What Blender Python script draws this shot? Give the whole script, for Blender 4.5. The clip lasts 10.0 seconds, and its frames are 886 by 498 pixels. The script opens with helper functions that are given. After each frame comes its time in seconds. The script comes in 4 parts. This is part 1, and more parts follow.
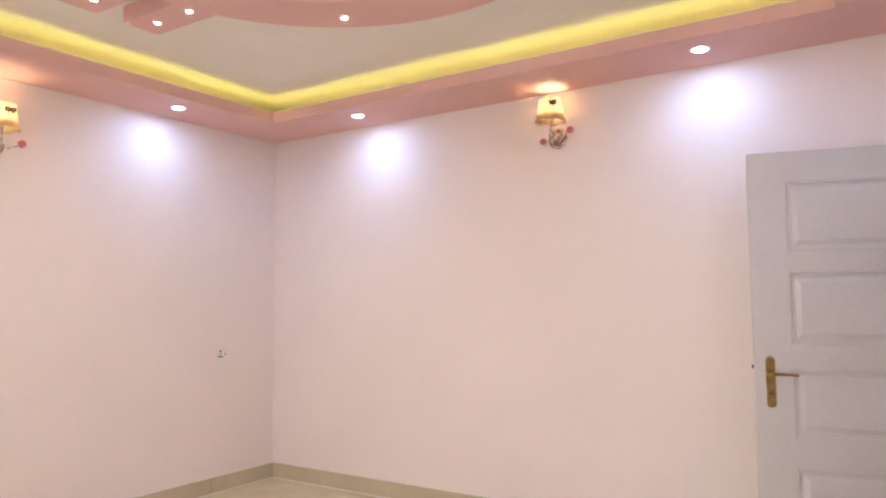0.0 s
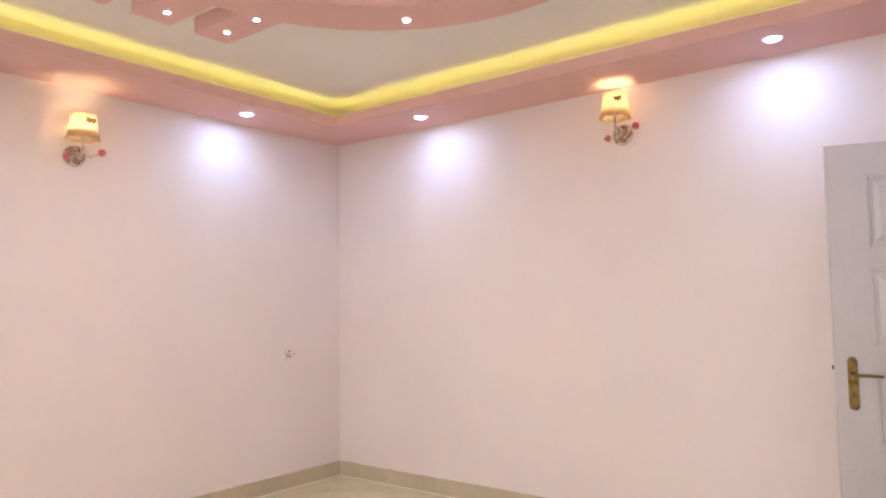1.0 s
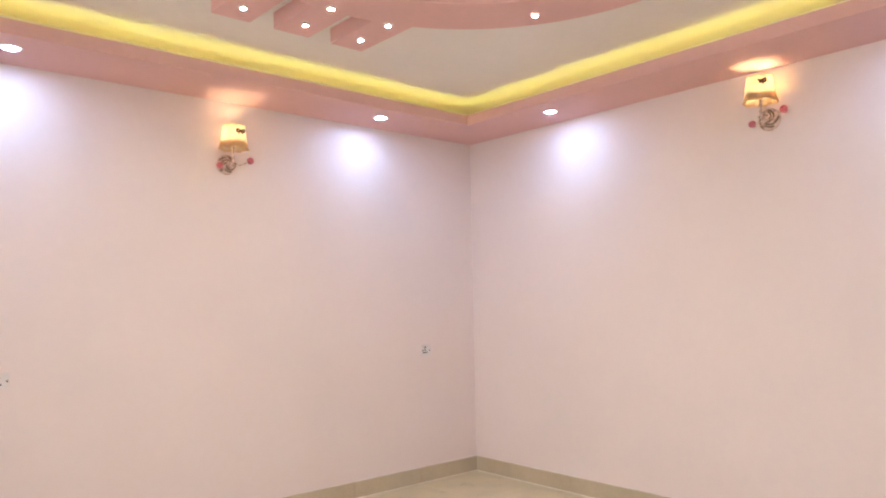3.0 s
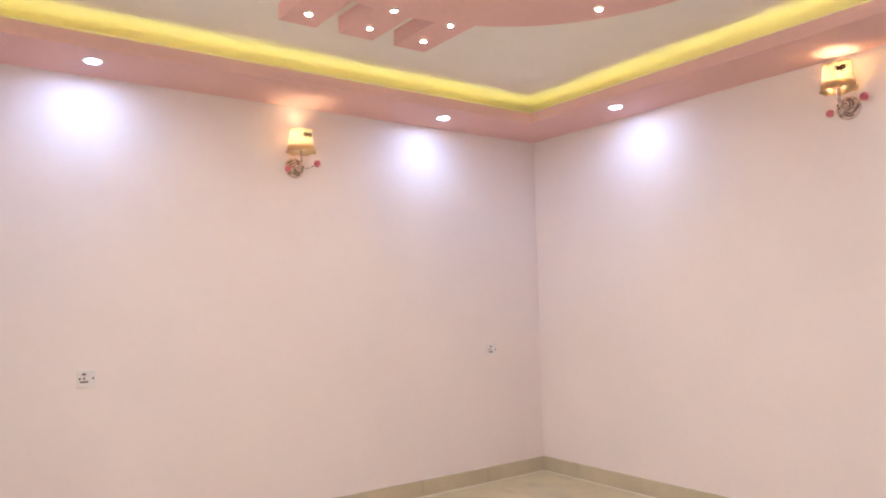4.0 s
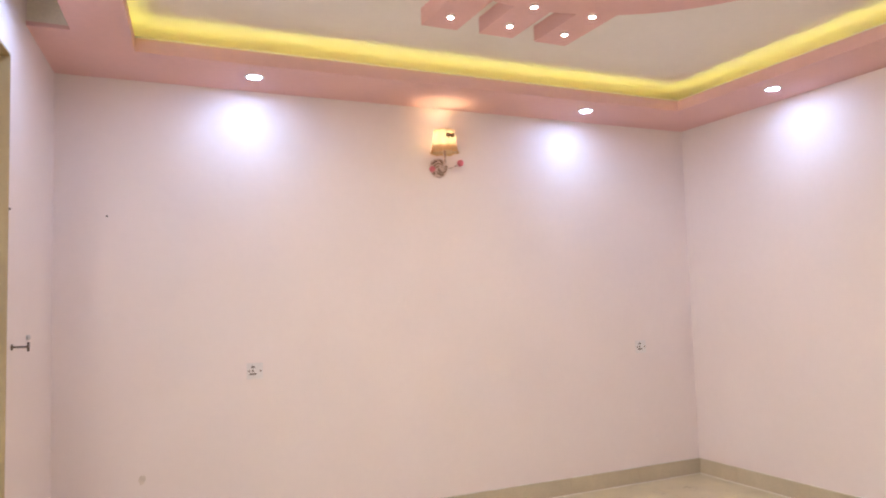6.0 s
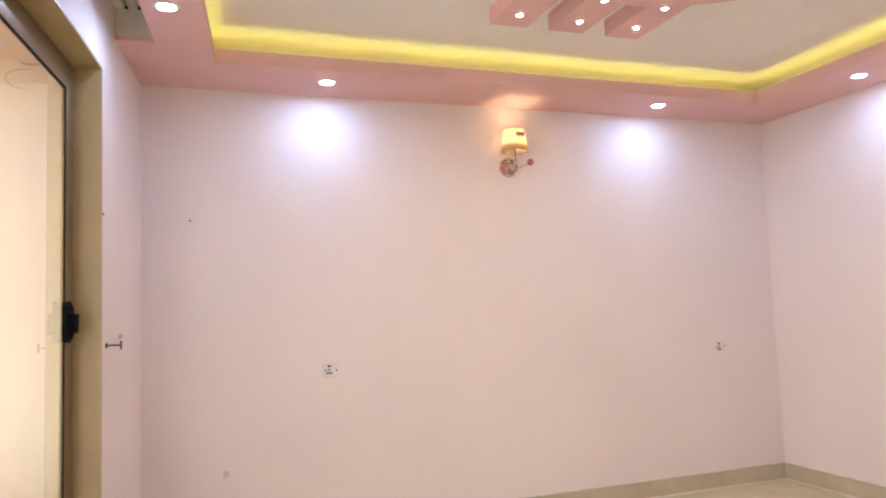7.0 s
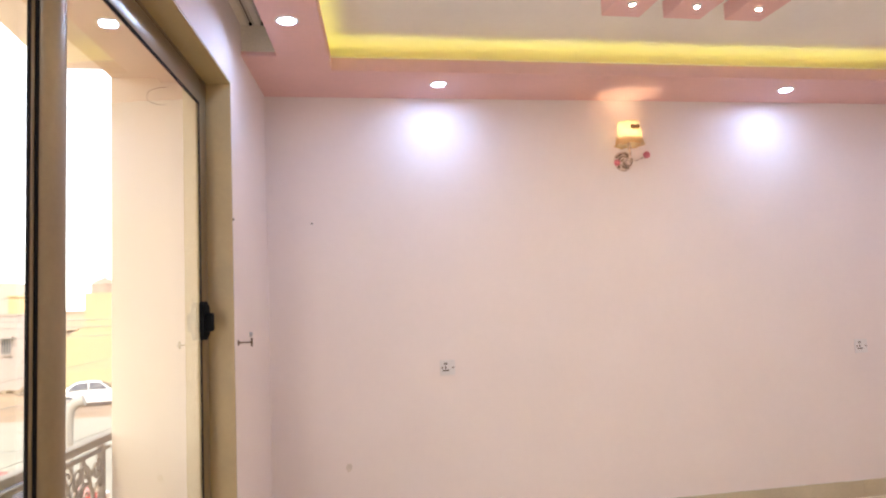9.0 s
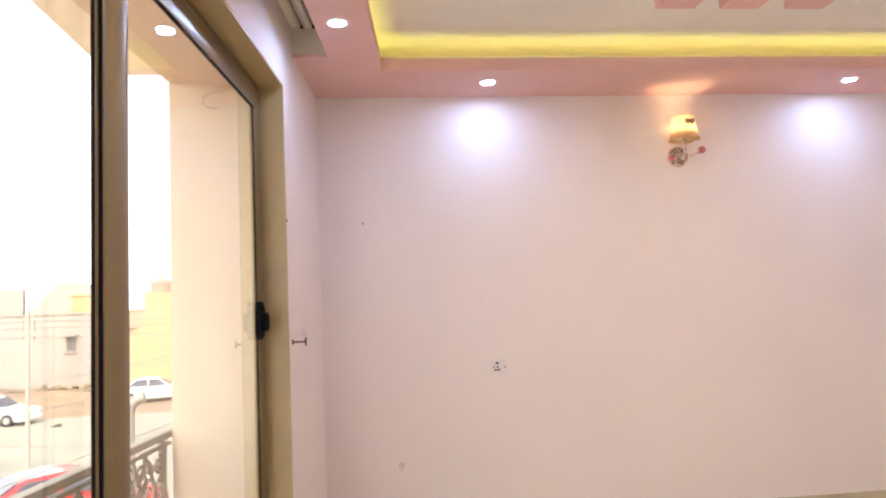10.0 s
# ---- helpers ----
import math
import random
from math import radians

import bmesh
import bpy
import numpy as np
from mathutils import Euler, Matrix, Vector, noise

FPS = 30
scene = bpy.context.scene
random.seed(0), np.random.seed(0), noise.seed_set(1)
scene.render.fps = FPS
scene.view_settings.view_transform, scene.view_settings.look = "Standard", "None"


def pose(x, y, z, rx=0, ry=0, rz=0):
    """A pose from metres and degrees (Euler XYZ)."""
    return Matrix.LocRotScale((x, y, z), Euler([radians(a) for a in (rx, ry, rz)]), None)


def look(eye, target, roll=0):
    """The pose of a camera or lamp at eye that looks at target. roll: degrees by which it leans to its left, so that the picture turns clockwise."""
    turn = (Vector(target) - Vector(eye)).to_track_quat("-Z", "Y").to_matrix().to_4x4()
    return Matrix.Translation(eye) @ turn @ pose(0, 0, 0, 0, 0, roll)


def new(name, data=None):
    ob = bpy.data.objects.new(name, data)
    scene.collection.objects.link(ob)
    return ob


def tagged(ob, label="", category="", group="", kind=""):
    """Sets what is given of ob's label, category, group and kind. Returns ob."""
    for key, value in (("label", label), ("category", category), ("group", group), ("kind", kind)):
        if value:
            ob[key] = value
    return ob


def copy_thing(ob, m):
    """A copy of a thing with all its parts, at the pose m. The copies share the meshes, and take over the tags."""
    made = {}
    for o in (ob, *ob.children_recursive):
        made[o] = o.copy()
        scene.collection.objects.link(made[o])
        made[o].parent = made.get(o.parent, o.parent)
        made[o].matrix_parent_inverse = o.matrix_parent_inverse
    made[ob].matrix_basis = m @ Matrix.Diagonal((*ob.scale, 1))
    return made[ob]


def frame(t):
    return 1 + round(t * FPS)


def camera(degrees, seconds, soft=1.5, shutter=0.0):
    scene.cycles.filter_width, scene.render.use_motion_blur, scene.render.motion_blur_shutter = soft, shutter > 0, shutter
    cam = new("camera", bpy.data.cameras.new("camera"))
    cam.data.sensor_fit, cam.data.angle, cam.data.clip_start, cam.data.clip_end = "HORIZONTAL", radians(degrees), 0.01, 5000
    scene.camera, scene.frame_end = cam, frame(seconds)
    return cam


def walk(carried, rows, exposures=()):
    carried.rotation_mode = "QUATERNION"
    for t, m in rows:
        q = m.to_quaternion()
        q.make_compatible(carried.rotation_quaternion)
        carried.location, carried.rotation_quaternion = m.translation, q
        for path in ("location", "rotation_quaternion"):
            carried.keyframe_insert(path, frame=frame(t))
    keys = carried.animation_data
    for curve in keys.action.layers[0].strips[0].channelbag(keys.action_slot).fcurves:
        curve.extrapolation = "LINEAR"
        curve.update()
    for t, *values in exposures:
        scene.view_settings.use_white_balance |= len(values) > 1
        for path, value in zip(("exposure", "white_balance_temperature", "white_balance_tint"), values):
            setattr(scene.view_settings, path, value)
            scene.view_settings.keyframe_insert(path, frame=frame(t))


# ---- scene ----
cam = camera(63.5, 10.0, soft=2.1)
PATH = [
    (0, (0.065, 0.007, 1.374), (1.731, 1.103, 1.521), -0.5),
    (0.5, (0.067, 0.01, 1.372), (1.683, 1.179, 1.522), -0.6),
    (1, (0.055, 0.022, 1.376), (1.622, 1.256, 1.524), -0.8),
    (1.5, (0.053, 0.025, 1.378), (1.569, 1.321, 1.525), -0.9),
    (2, (0.047, 0.028, 1.377), (1.5, 1.395, 1.523), -1.1),
    (2.5, (0.059, 0.019, 1.385), (1.442, 1.457, 1.528), -1.0),
    (4, (0.045, 0.024, 1.374), (1.221, 1.635, 1.522), -1.4),
    (4.5, (0.046, 0.015, 1.371), (1.146, 1.679, 1.52), -1.4),
    (5, (0.036, 0.017, 1.373), (1.045, 1.737, 1.522), -1.6),
    (5.5, (0.031, 0.016, 1.384), (0.956, 1.784, 1.529), -1.6),
    (7, (-0.004, 0.021, 1.356), (0.659, 1.901, 1.519), -2.1),
    (7.5, (-0.001, 0.015, 1.352), (0.581, 1.921, 1.518), -2.1),
    (8, (-0.002, 0.012, 1.355), (0.501, 1.941, 1.521), -2.2),
    (8.5, (-0.006, 0.01, 1.356), (0.421, 1.957, 1.523), -2.3),
    (9, (-0.008, 0.011, 1.354), (0.35, 1.971, 1.525), -2.4),
    (9.5, (-0.007, 0.007, 1.352), (0.286, 1.977, 1.525), -2.4),
    (10, (-0.019, 0.023, 1.362), (0.205, 2.003, 1.533), -2.5),
]
walk(cam, [(t, look(e, a, r)) for t, e, a, r in PATH])

# ---- world, sun, exposure ----
world = bpy.data.worlds.new("sky_world")
scene.world = world
world.use_nodes = True
wn = world.node_tree.nodes
sky = wn.new("ShaderNodeTexSky")
sky.sky_type, sky.sun_disc = "NISHITA", False
sky.sun_elevation, sky.sun_rotation = radians(48), radians(194)
sky.dust_density = 1.0
wn["Background"].inputs["Strength"].default_value = 0.092
haze = wn.new("ShaderNodeHueSaturation")
haze.inputs["Saturation"].default_value, haze.inputs["Value"].default_value = 0.30, 1.15
world.node_tree.links.new(sky.outputs[0], haze.inputs["Color"])
world.node_tree.links.new(haze.outputs[0], wn["Background"].inputs["Color"])
sun = new("sun", bpy.data.lights.new("sun", "SUN"))
sun.data.energy, sun.data.angle, sun.data.color = 0.7, radians(16), (1.0, 0.95, 0.86)
sun.matrix_world = look((-0.22 * 30, -0.9 * 30, 31), (0, 0, 0))
# unseen area lamp added in the balcony window's near half, for sky light
sky_fill = new("window_sky_fill", bpy.data.lights.new("window_sky_fill", "AREA"))
sky_fill.data.shape, sky_fill.data.size, sky_fill.data.size_y = "RECTANGLE", 0.8, 2.2
sky_fill.data.energy, sky_fill.data.color = 3.4, (1.0, 0.96, 0.95)
scene.view_settings.exposure = 2.93

LAMP_COOL, LAMP_WARM, COVE_YELLOW = (0.43, 0.60, 1.03), (1.0, 0.85, 0.50), (0.91, 0.95, 0.19)

# ---- plan ----
XB, YA, YD, XC, K = 4.156, 4.338, -0.24, -0.27, 0.1
SOFFIT, BOARD, LIP, CEIL, BEAM = 2.68, 2.70, 2.752, 2.865, 2.78
TRAY_X, TRAY_Y0, TRAY_Y1, TRAY_W = 3.665, 0.245, 3.847, 0.437
# frame of the window wall: x along it from the far corner, y into the room, z up
WALL_C = pose(XC, YA, 0, 0, 0, -90 - math.degrees(math.atan(K)))


# the added lamp is turned towards the north wall to brighten it
sky_fill.matrix_world = WALL_C @ pose(3.45, -0.40, 1.22, 0, 0, 26) @ pose(0, 0, 0, 90, 0, 0)


def xc(y):
    return XC + K * (y - YA)


# ---- materials ----
def material(name, base, rough=0.6, metal=0.0, vary=0.06, scale=6.0, bump=0.0, bump_scale=120.0, fine=0.03, coat=0.0, island=0.0, spec=0.5):
    m = bpy.data.materials.new(name)
    m.use_nodes = True
    nt = m.node_tree
    b = nt.nodes["Principled BSDF"]
    b.inputs["Roughness"].default_value, b.inputs["Metallic"].default_value = rough, metal
    b.inputs["Coat Weight"].default_value, b.inputs["Specular IOR Level"].default_value = coat, spec
    tc = nt.nodes.new("ShaderNodeTexCoord")
    value = None

    def term(sc, amount, detail):
        n = nt.nodes.new("ShaderNodeTexNoise")
        n.inputs["Scale"].default_value, n.inputs["Detail"].default_value = sc, detail
        nt.links.new(tc.outputs["Object"], n.inputs["Vector"])
        r = nt.nodes.new("ShaderNodeMapRange")
        r.inputs[1].default_value, r.inputs[2].default_value = 0.3, 0.7
        r.inputs[3].default_value, r.inputs[4].default_value = 1 - amount, 1 + amount
        nt.links.new(n.outputs[0], r.inputs[0])
        return r.outputs[0], n.outputs[0]

    def times(a, c):
        if a is None:
            return c
        q = nt.nodes.new("ShaderNodeMath")
        q.operation = "MULTIPLY"
        nt.links.new(a, q.inputs[0]), nt.links.new(c, q.inputs[1])
        return q.outputs[0]

    big, _ = term(scale, vary, 4)
    small, _ = term(scale * 14, fine, 6)
    value = times(big, small)
    if island:
        oi = nt.nodes.new("ShaderNodeObjectInfo")
        r = nt.nodes.new("ShaderNodeMapRange")
        r.inputs[3].default_value, r.inputs[4].default_value = 1 - island, 1 + island
        nt.links.new(oi.outputs["Random"], r.inputs[0])
        value = times(value, r.outputs[0])
    mix = nt.nodes.new("ShaderNodeVectorMath")
    mix.operation = "SCALE"
    mix.inputs[0].default_value = base[:3]
    nt.links.new(value, mix.inputs["Scale"])
    nt.links.new(mix.outputs[0], b.inputs["Base Color"])
    rr = nt.nodes.new("ShaderNodeMath")
    rr.operation = "MULTIPLY"
    rr.inputs[1].default_value = rough
    nt.links.new(value, rr.inputs[0]), nt.links.new(rr.outputs[0], b.inputs["Roughness"])
    if bump:
        n = nt.nodes.new("ShaderNodeTexNoise")
        n.inputs["Scale"].default_value, n.inputs["Detail"].default_value = bump_scale, 5
        nt.links.new(tc.outputs["Object"], n.inputs["Vector"])
        bp = nt.nodes.new("ShaderNodeBump")
        bp.inputs["Strength"].default_value, bp.inputs["Distance"].default_value = bump, 0.004
        nt.links.new(n.outputs[0], bp.inputs["Height"])
        nt.links.new(bp.outputs[0], b.inputs["Normal"])
    return m


def glow(name, color, strength):
    m = bpy.data.materials.new(name)
    m.use_nodes = True
    b = m.node_tree.nodes["Principled BSDF"]
    b.inputs["Base Color"].default_value = (0.9, 0.9, 0.9, 1)
    b.inputs["Emission Color"].default_value = (*color, 1)
    b.inputs["Emission Strength"].default_value = strength
    return m


PLASTER = material("cream wall paint", (0.82, 0.705, 0.648), 0.62, vary=0.02, scale=1.6, bump=0.05, bump_scale=160, fine=0.008)
PINK = material("rose ceiling paint", (0.77, 0.475, 0.44), 0.75, spec=0.3, vary=0.03, scale=2.0, bump=0.08, bump_scale=140, fine=0.02)
CEILING = material("cream ceiling paint", (0.84, 0.785, 0.72), 0.7, vary=0.02, scale=1.5, bump=0.1, bump_scale=150, fine=0.012)
TILE = material("beige glazed floor tile", (0.64, 0.55, 0.35), 0.30, vary=0.10, scale=5, fine=0.05, island=0.05, coat=0.2)
SKIRT = material("sand stone skirting tile", (0.53, 0.44, 0.30), 0.4, vary=0.08, scale=4, fine=0.04, island=0.02)
GROUT = material("pale grout", (0.66, 0.60, 0.50), 0.85, vary=0.08, scale=20)
SEALANT = material("white sealant", (0.78, 0.73, 0.64), 0.6, vary=0.08, scale=20)
STONE = material("yellow travertine lining", (0.42, 0.305, 0.145), 0.45, vary=0.10, scale=3, bump=0.03, bump_scale=40, fine=0.03)
RENDER = material("cream outside render", (0.68, 0.565, 0.41), 0.8, vary=0.04, scale=3, bump=0.2, bump_scale=90, fine=0.03)
ALU = material("bronze anodised aluminium", (0.27, 0.205, 0.112), 0.34, metal=0.72, vary=0.06, scale=4, fine=0.04)
SEAL = material("black rubber seal", (0.010, 0.008, 0.007), 0.8, spec=0.1)
BLACK = material("black plastic", (0.005, 0.005, 0.005), 0.8, spec=0.08)
DOORPAINT = material("white door paint", (0.60, 0.555, 0.54), 0.38, vary=0.03, scale=3, bump=0.06, bump_scale=200, fine=0.02)
BRASS = material("antique brass", (0.28, 0.19, 0.07), 0.30, metal=1.0, vary=0.2, scale=30, fine=0.1)
WHITEPLASTIC = material("white plastic", (0.76, 0.70, 0.66), 0.35, vary=0.03)
CHROME = material("chrome", (0.8, 0.8, 0.82), 0.12, metal=1.0)
TRACK = material("ivory curtain track", (0.62, 0.55, 0.44), 0.45, vary=0.05)
POCKET = material("bare beige board", (0.78, 0.70, 0.59), 0.8, vary=0.08, scale=5, fine=0.05)
ROSE = material("pink ceramic", (0.58, 0.15, 0.18), 0.3, vary=0.2, scale=40)
CERAMIC = material("ivory ceramic", (0.60, 0.45, 0.38), 0.3, vary=0.3, scale=45)
BRONZE = material("dark bronze", (0.13, 0.09, 0.06), 0.4, metal=0.7, vary=0.2, scale=50)
SCROLLWORK = material("worn bronze scroll", (0.24, 0.15, 0.10), 0.45, metal=0.3, vary=0.3, scale=60)
RIBBON = material("brown ribbon", (0.16, 0.07, 0.03), 0.6, vary=0.1, scale=40)
RAIL = material("taupe painted iron", (0.25, 0.20, 0.14), 0.5, vary=0.1, scale=10, bump=0.1)
SMUDGE = material("grey scuff", (0.56, 0.52, 0.49), 0.7, vary=0.1, scale=30)
FILLER = material("tan filler", (0.68, 0.565, 0.47), 0.7, vary=0.1, scale=30)
LED_WHITE = glow("cool downlight diffuser", LAMP_COOL, 12.0)
LED_SPOT = glow("small spotlight lens", (1.0, 0.90, 0.81), 195.0)
LED_COVE = glow("yellow light strip", COVE_YELLOW, 0.74)
BULB = glow("warm bulb", LAMP_WARM, 8.0)

GLASS = bpy.data.materials.new("clear glass")
GLASS.use_nodes = True
_g = GLASS.node_tree.nodes["Principled BSDF"]
_g.inputs["Transmission Weight"].default_value, _g.inputs["Roughness"].default_value, _g.inputs["IOR"].default_value = 1.0, 0.0, 1.45
_g.inputs["Base Color"].default_value = (0.97, 0.95, 0.90, 1)


def cloth(name, front, through_color, share, open_weave=0.0):
    m = bpy.data.materials.new(name)
    m.use_nodes = True
    nt = m.node_tree
    b = nt.nodes["Principled BSDF"]
    b.inputs["Base Color"].default_value, b.inputs["Roughness"].default_value = (*front, 1), 0.8
    tr = nt.nodes.new("ShaderNodeBsdfTranslucent")
    weave = nt.nodes.new("ShaderNodeTexNoise")
    weave.inputs["Scale"].default_value, weave.inputs["Detail"].default_value = 45, 6
    mixc = nt.nodes.new("ShaderNodeMix")
    mixc.data_type = "RGBA"
    mixc.inputs[6].default_value = (*[c * 0.8 for c in through_color], 1)
    mixc.inputs[7].default_value = (*through_color, 1)
    tc = nt.nodes.new("ShaderNodeTexCoord")
    nt.links.new(tc.outputs["Object"], weave.inputs["Vector"])
    nt.links.new(weave.outputs[0], mixc.inputs[0])
    nt.links.new(mixc.outputs[2], tr.inputs["Color"])
    mx = nt.nodes.new("ShaderNodeMixShader")
    mx.inputs[0].default_value = share
    nt.links.new(b.outputs[0], mx.inputs[1])
    nt.links.new(tr.outputs[0], mx.inputs[2])
    sheer = nt.nodes.new("ShaderNodeMixShader")
    clear = nt.nodes.new("ShaderNodeBsdfTransparent")
    sheer.inputs[0].default_value = open_weave
    nt.links.new(mx.outputs[0], sheer.inputs[1])
    nt.links.new(clear.outputs[0], sheer.inputs[2])
    nt.links.new(sheer.outputs[0], nt.nodes["Material Output"].inputs[0])
    return m


SHADE = cloth("ivory fabric shade", (0.80, 0.70, 0.54), (0.90, 0.78, 0.58), 0.45, 0.10)
LACE = cloth("gold lace trim", (0.74, 0.55, 0.34), (0.92, 0.70, 0.42), 0.6, 0.10)


# ---- mesh helpers ----
def box(bm, lo, hi, bevel=0.0, m=None):
    c = [(a + b) / 2 for a, b in zip(lo, hi)]
    d = [abs(b - a) for a, b in zip(lo, hi)]
    r = bmesh.ops.create_cube(bm, size=1.0, matrix=Matrix.Translation(c) @ Matrix.Diagonal((*d, 1)))
    vs = r["verts"]
    if bevel:
        es = list({e for v in vs for e in v.link_edges})
        got = bmesh.ops.bevel(bm, geom=es, offset=bevel, segments=2, affect="EDGES", profile=0.6)
        vs = list({v for f in got["faces"] for v in f.verts} | {v for v in vs if v.is_valid})
    if m is not None:
        bmesh.ops.transform(bm, matrix=m, verts=vs)
    return vs


def prism(bm, outline, z0, z1):
    """A solid between two heights over an outline that runs counterclockwise."""
    lo = [bm.verts.new((x, y, z0)) for x, y in outline]
    hi = [bm.verts.new((x, y, z1)) for x, y in outline]
    n = len(outline)
    bm.faces.new(lo[::-1]), bm.faces.new(hi)
    for i in range(n):
        bm.faces.new((lo[i], lo[(i + 1) % n], hi[(i + 1) % n], hi[i]))


def frame_prism(bm, outer, inner, z0, z1):
    """A solid frame between two outlines with the same count of corners."""
    n = len(outer)
    v = [[bm.verts.new((x, y, z)) for x, y in o] for z in (z0, z1) for o in (outer, inner)]
    for i in range(n):
        j = (i + 1) % n
        bm.faces.new((v[0][i], v[1][i], v[1][j], v[0][j]))
        bm.faces.new((v[2][i], v[2][j], v[3][j], v[3][i]))
        bm.faces.new((v[0][i], v[0][j], v[2][j], v[2][i]))
        bm.faces.new((v[1][j], v[1][i], v[3][i], v[3][j]))


def lathe(bm, profile, seg=24, m=None):
    """Turns (radius, height) pairs round z; the ends close where the radius is 0."""
    rings = []
    made = []
    for r, z in profile:
        if r < 1e-6:
            ring = [bm.verts.new((0, 0, z))]
        else:
            ring = [bm.verts.new((r * math.cos(2 * math.pi * i / seg), r * math.sin(2 * math.pi * i / seg), z)) for i in range(seg)]
        rings.append(ring)
        made += ring
    for a, b in zip(rings, rings[1:]):
        for i in range(seg):
            j = (i + 1) % seg
            q = [a[i % len(a)], a[j % len(a)], b[j % len(b)], b[i % len(b)]]
            q = list(dict.fromkeys(q))
            if len(q) > 2:
                bm.faces.new(q)
    if m is not None:
        bmesh.ops.transform(bm, matrix=m, verts=made)
    return made


def tube(bm, pts, r, sides=6, r1=None):
    """A round bar along points, tapering from r to r1."""
    pts = [Vector(p) for p in pts]
    rings = []
    for i, p in enumerate(pts):
        d = (pts[min(i + 1, len(pts) - 1)] - pts[max(i - 1, 0)]).normalized()
        a = d.orthogonal().normalized() if not rings else (side - d * side.dot(d)).normalized()
        side = a
        b = d.cross(a)
        q = r if r1 is None else r + (r1 - r) * i / (len(pts) - 1)
        rings.append([bm.verts.new(p + q * (a * math.cos(2 * math.pi * k / sides) + b * math.sin(2 * math.pi * k / sides))) for k in range(sides)])
    for a, b in zip(rings, rings[1:]):
        for k in range(sides):
            bm.faces.new((a[k], a[(k + 1) % sides], b[(k + 1) % sides], b[k]))
    bm.faces.new(rings[0][::-1]), bm.faces.new(rings[-1])


def finish(name, bm, mat, smooth=False):
    bmesh.ops.recalc_face_normals(bm, faces=bm.faces)
    me = bpy.data.meshes.new(name)
    bm.to_mesh(me)
    bm.free()
    me.materials.append(mat)
    if smooth:
        me.shade_smooth()
        me.set_sharp_from_angle(angle=radians(38))
    return me


def part(name, bm, mat, parent=None, label="", smooth=False, at=None):
    ob = new(name, finish(name, bm, mat, smooth))
    if parent is not None:
        ob.parent = parent
    if at is not None:
        ob.matrix_basis = at
    return tagged(ob, label)


def root(name, m, label, category, group="", kind=""):
    ob = new(name)
    ob.empty_display_size = 0.1
    ob.matrix_basis = m
    return tagged(ob, label, category, group, kind)


def solid(name, bm, mat, label, category, kind="structure", m=None, smooth=False):
    ob = part(name, bm, mat, None, label, smooth, m)
    return tagged(ob, "", category, "", kind)


# ---- shell ----
bm = bmesh.new()
box(bm, (-1.6, YD - 0.2, -0.2), (XB + 0.2, YA + 0.2, -0.011))
floor = solid("floor", bm, GROUT, "pale grout bed under beige floor tiles", "floor")

bm = bmesh.new()
box(bm, (-0.9, YA, -0.011), (XB + 0.2, YA + 0.2, 3.1))
solid("wall_north", bm, PLASTER, "plain cream painted wall with sockets and a sconce", "wall")
bm = bmesh.new()
box(bm, (XB, YD - 0.2, -0.011), (XB + 0.2, YA, 3.1))
solid("wall_east", bm, PLASTER, "plain cream painted wall behind the open door", "wall")
DOOR_X0, DOOR_X1, DOOR_TOP = 3.14, 4.09, 2.11
bm = bmesh.new()
box(bm, (-1.5, YD - 0.2, -0.011), (DOOR_X0, YD, 3.1))
box(bm, (DOOR_X1, YD - 0.2, -0.011), (XB, YD, 3.1))
box(bm, (DOOR_X0, YD - 0.2, DOOR_TOP), (DOOR_X1, YD, 3.1))
solid("wall_south", bm, PLASTER, "plain cream painted wall with a doorway", "wall")
bm = bmesh.new()
box(bm, (DOOR_X0 - 0.4, YD - 1.5, -0.011), (DOOR_X1 + 0.4, YD - 1.4, 3.1))
box(bm, (DOOR_X0 - 0.5, YD - 1.5, -0.011), (DOOR_X0 - 0.4, YD - 0.2, 3.1))
box(bm, (DOOR_X1 + 0.4, YD - 1.5, -0.011), (DOOR_X1 + 0.5, YD - 0.2, 3.1))
box(bm, (DOOR_X0 - 0.5, YD - 1.5, -0.2), (DOOR_X1 + 0.5, YD - 0.2, -0.011))
box(bm, (DOOR_X0 - 0.5, YD - 1.5, 3.1), (DOOR_X1 + 0.5, YD - 0.2, 3.2))
solid("wall_passage", bm, PLASTER, "plain cream walls of the passage past the doorway", "wall")

# window wall with its opening; local x runs from the far corner, y into the room
WIN0, WIN1, WINTOP, WALL_T, OUTTOP = 0.985, 3.90, 2.447, 0.50, 2.482
LEN_C = (YA - YD) * math.hypot(1, K)
bm = bmesh.new()
box(bm, (-0.15, -WALL_T, -0.011), (WIN0, 0, 3.1))
box(bm, (WIN1, -WALL_T, -0.011), (LEN_C + 0.15, 0, 3.1))
box(bm, (WIN0, -0.21, WINTOP), (WIN1, 0, 3.1))
box(bm, (WIN0, -WALL_T, OUTTOP), (WIN1, -0.21, 3.1))
solid("wall_west", bm, PLASTER, "cream painted wall round a wide balcony window", "wall", m=WALL_C)

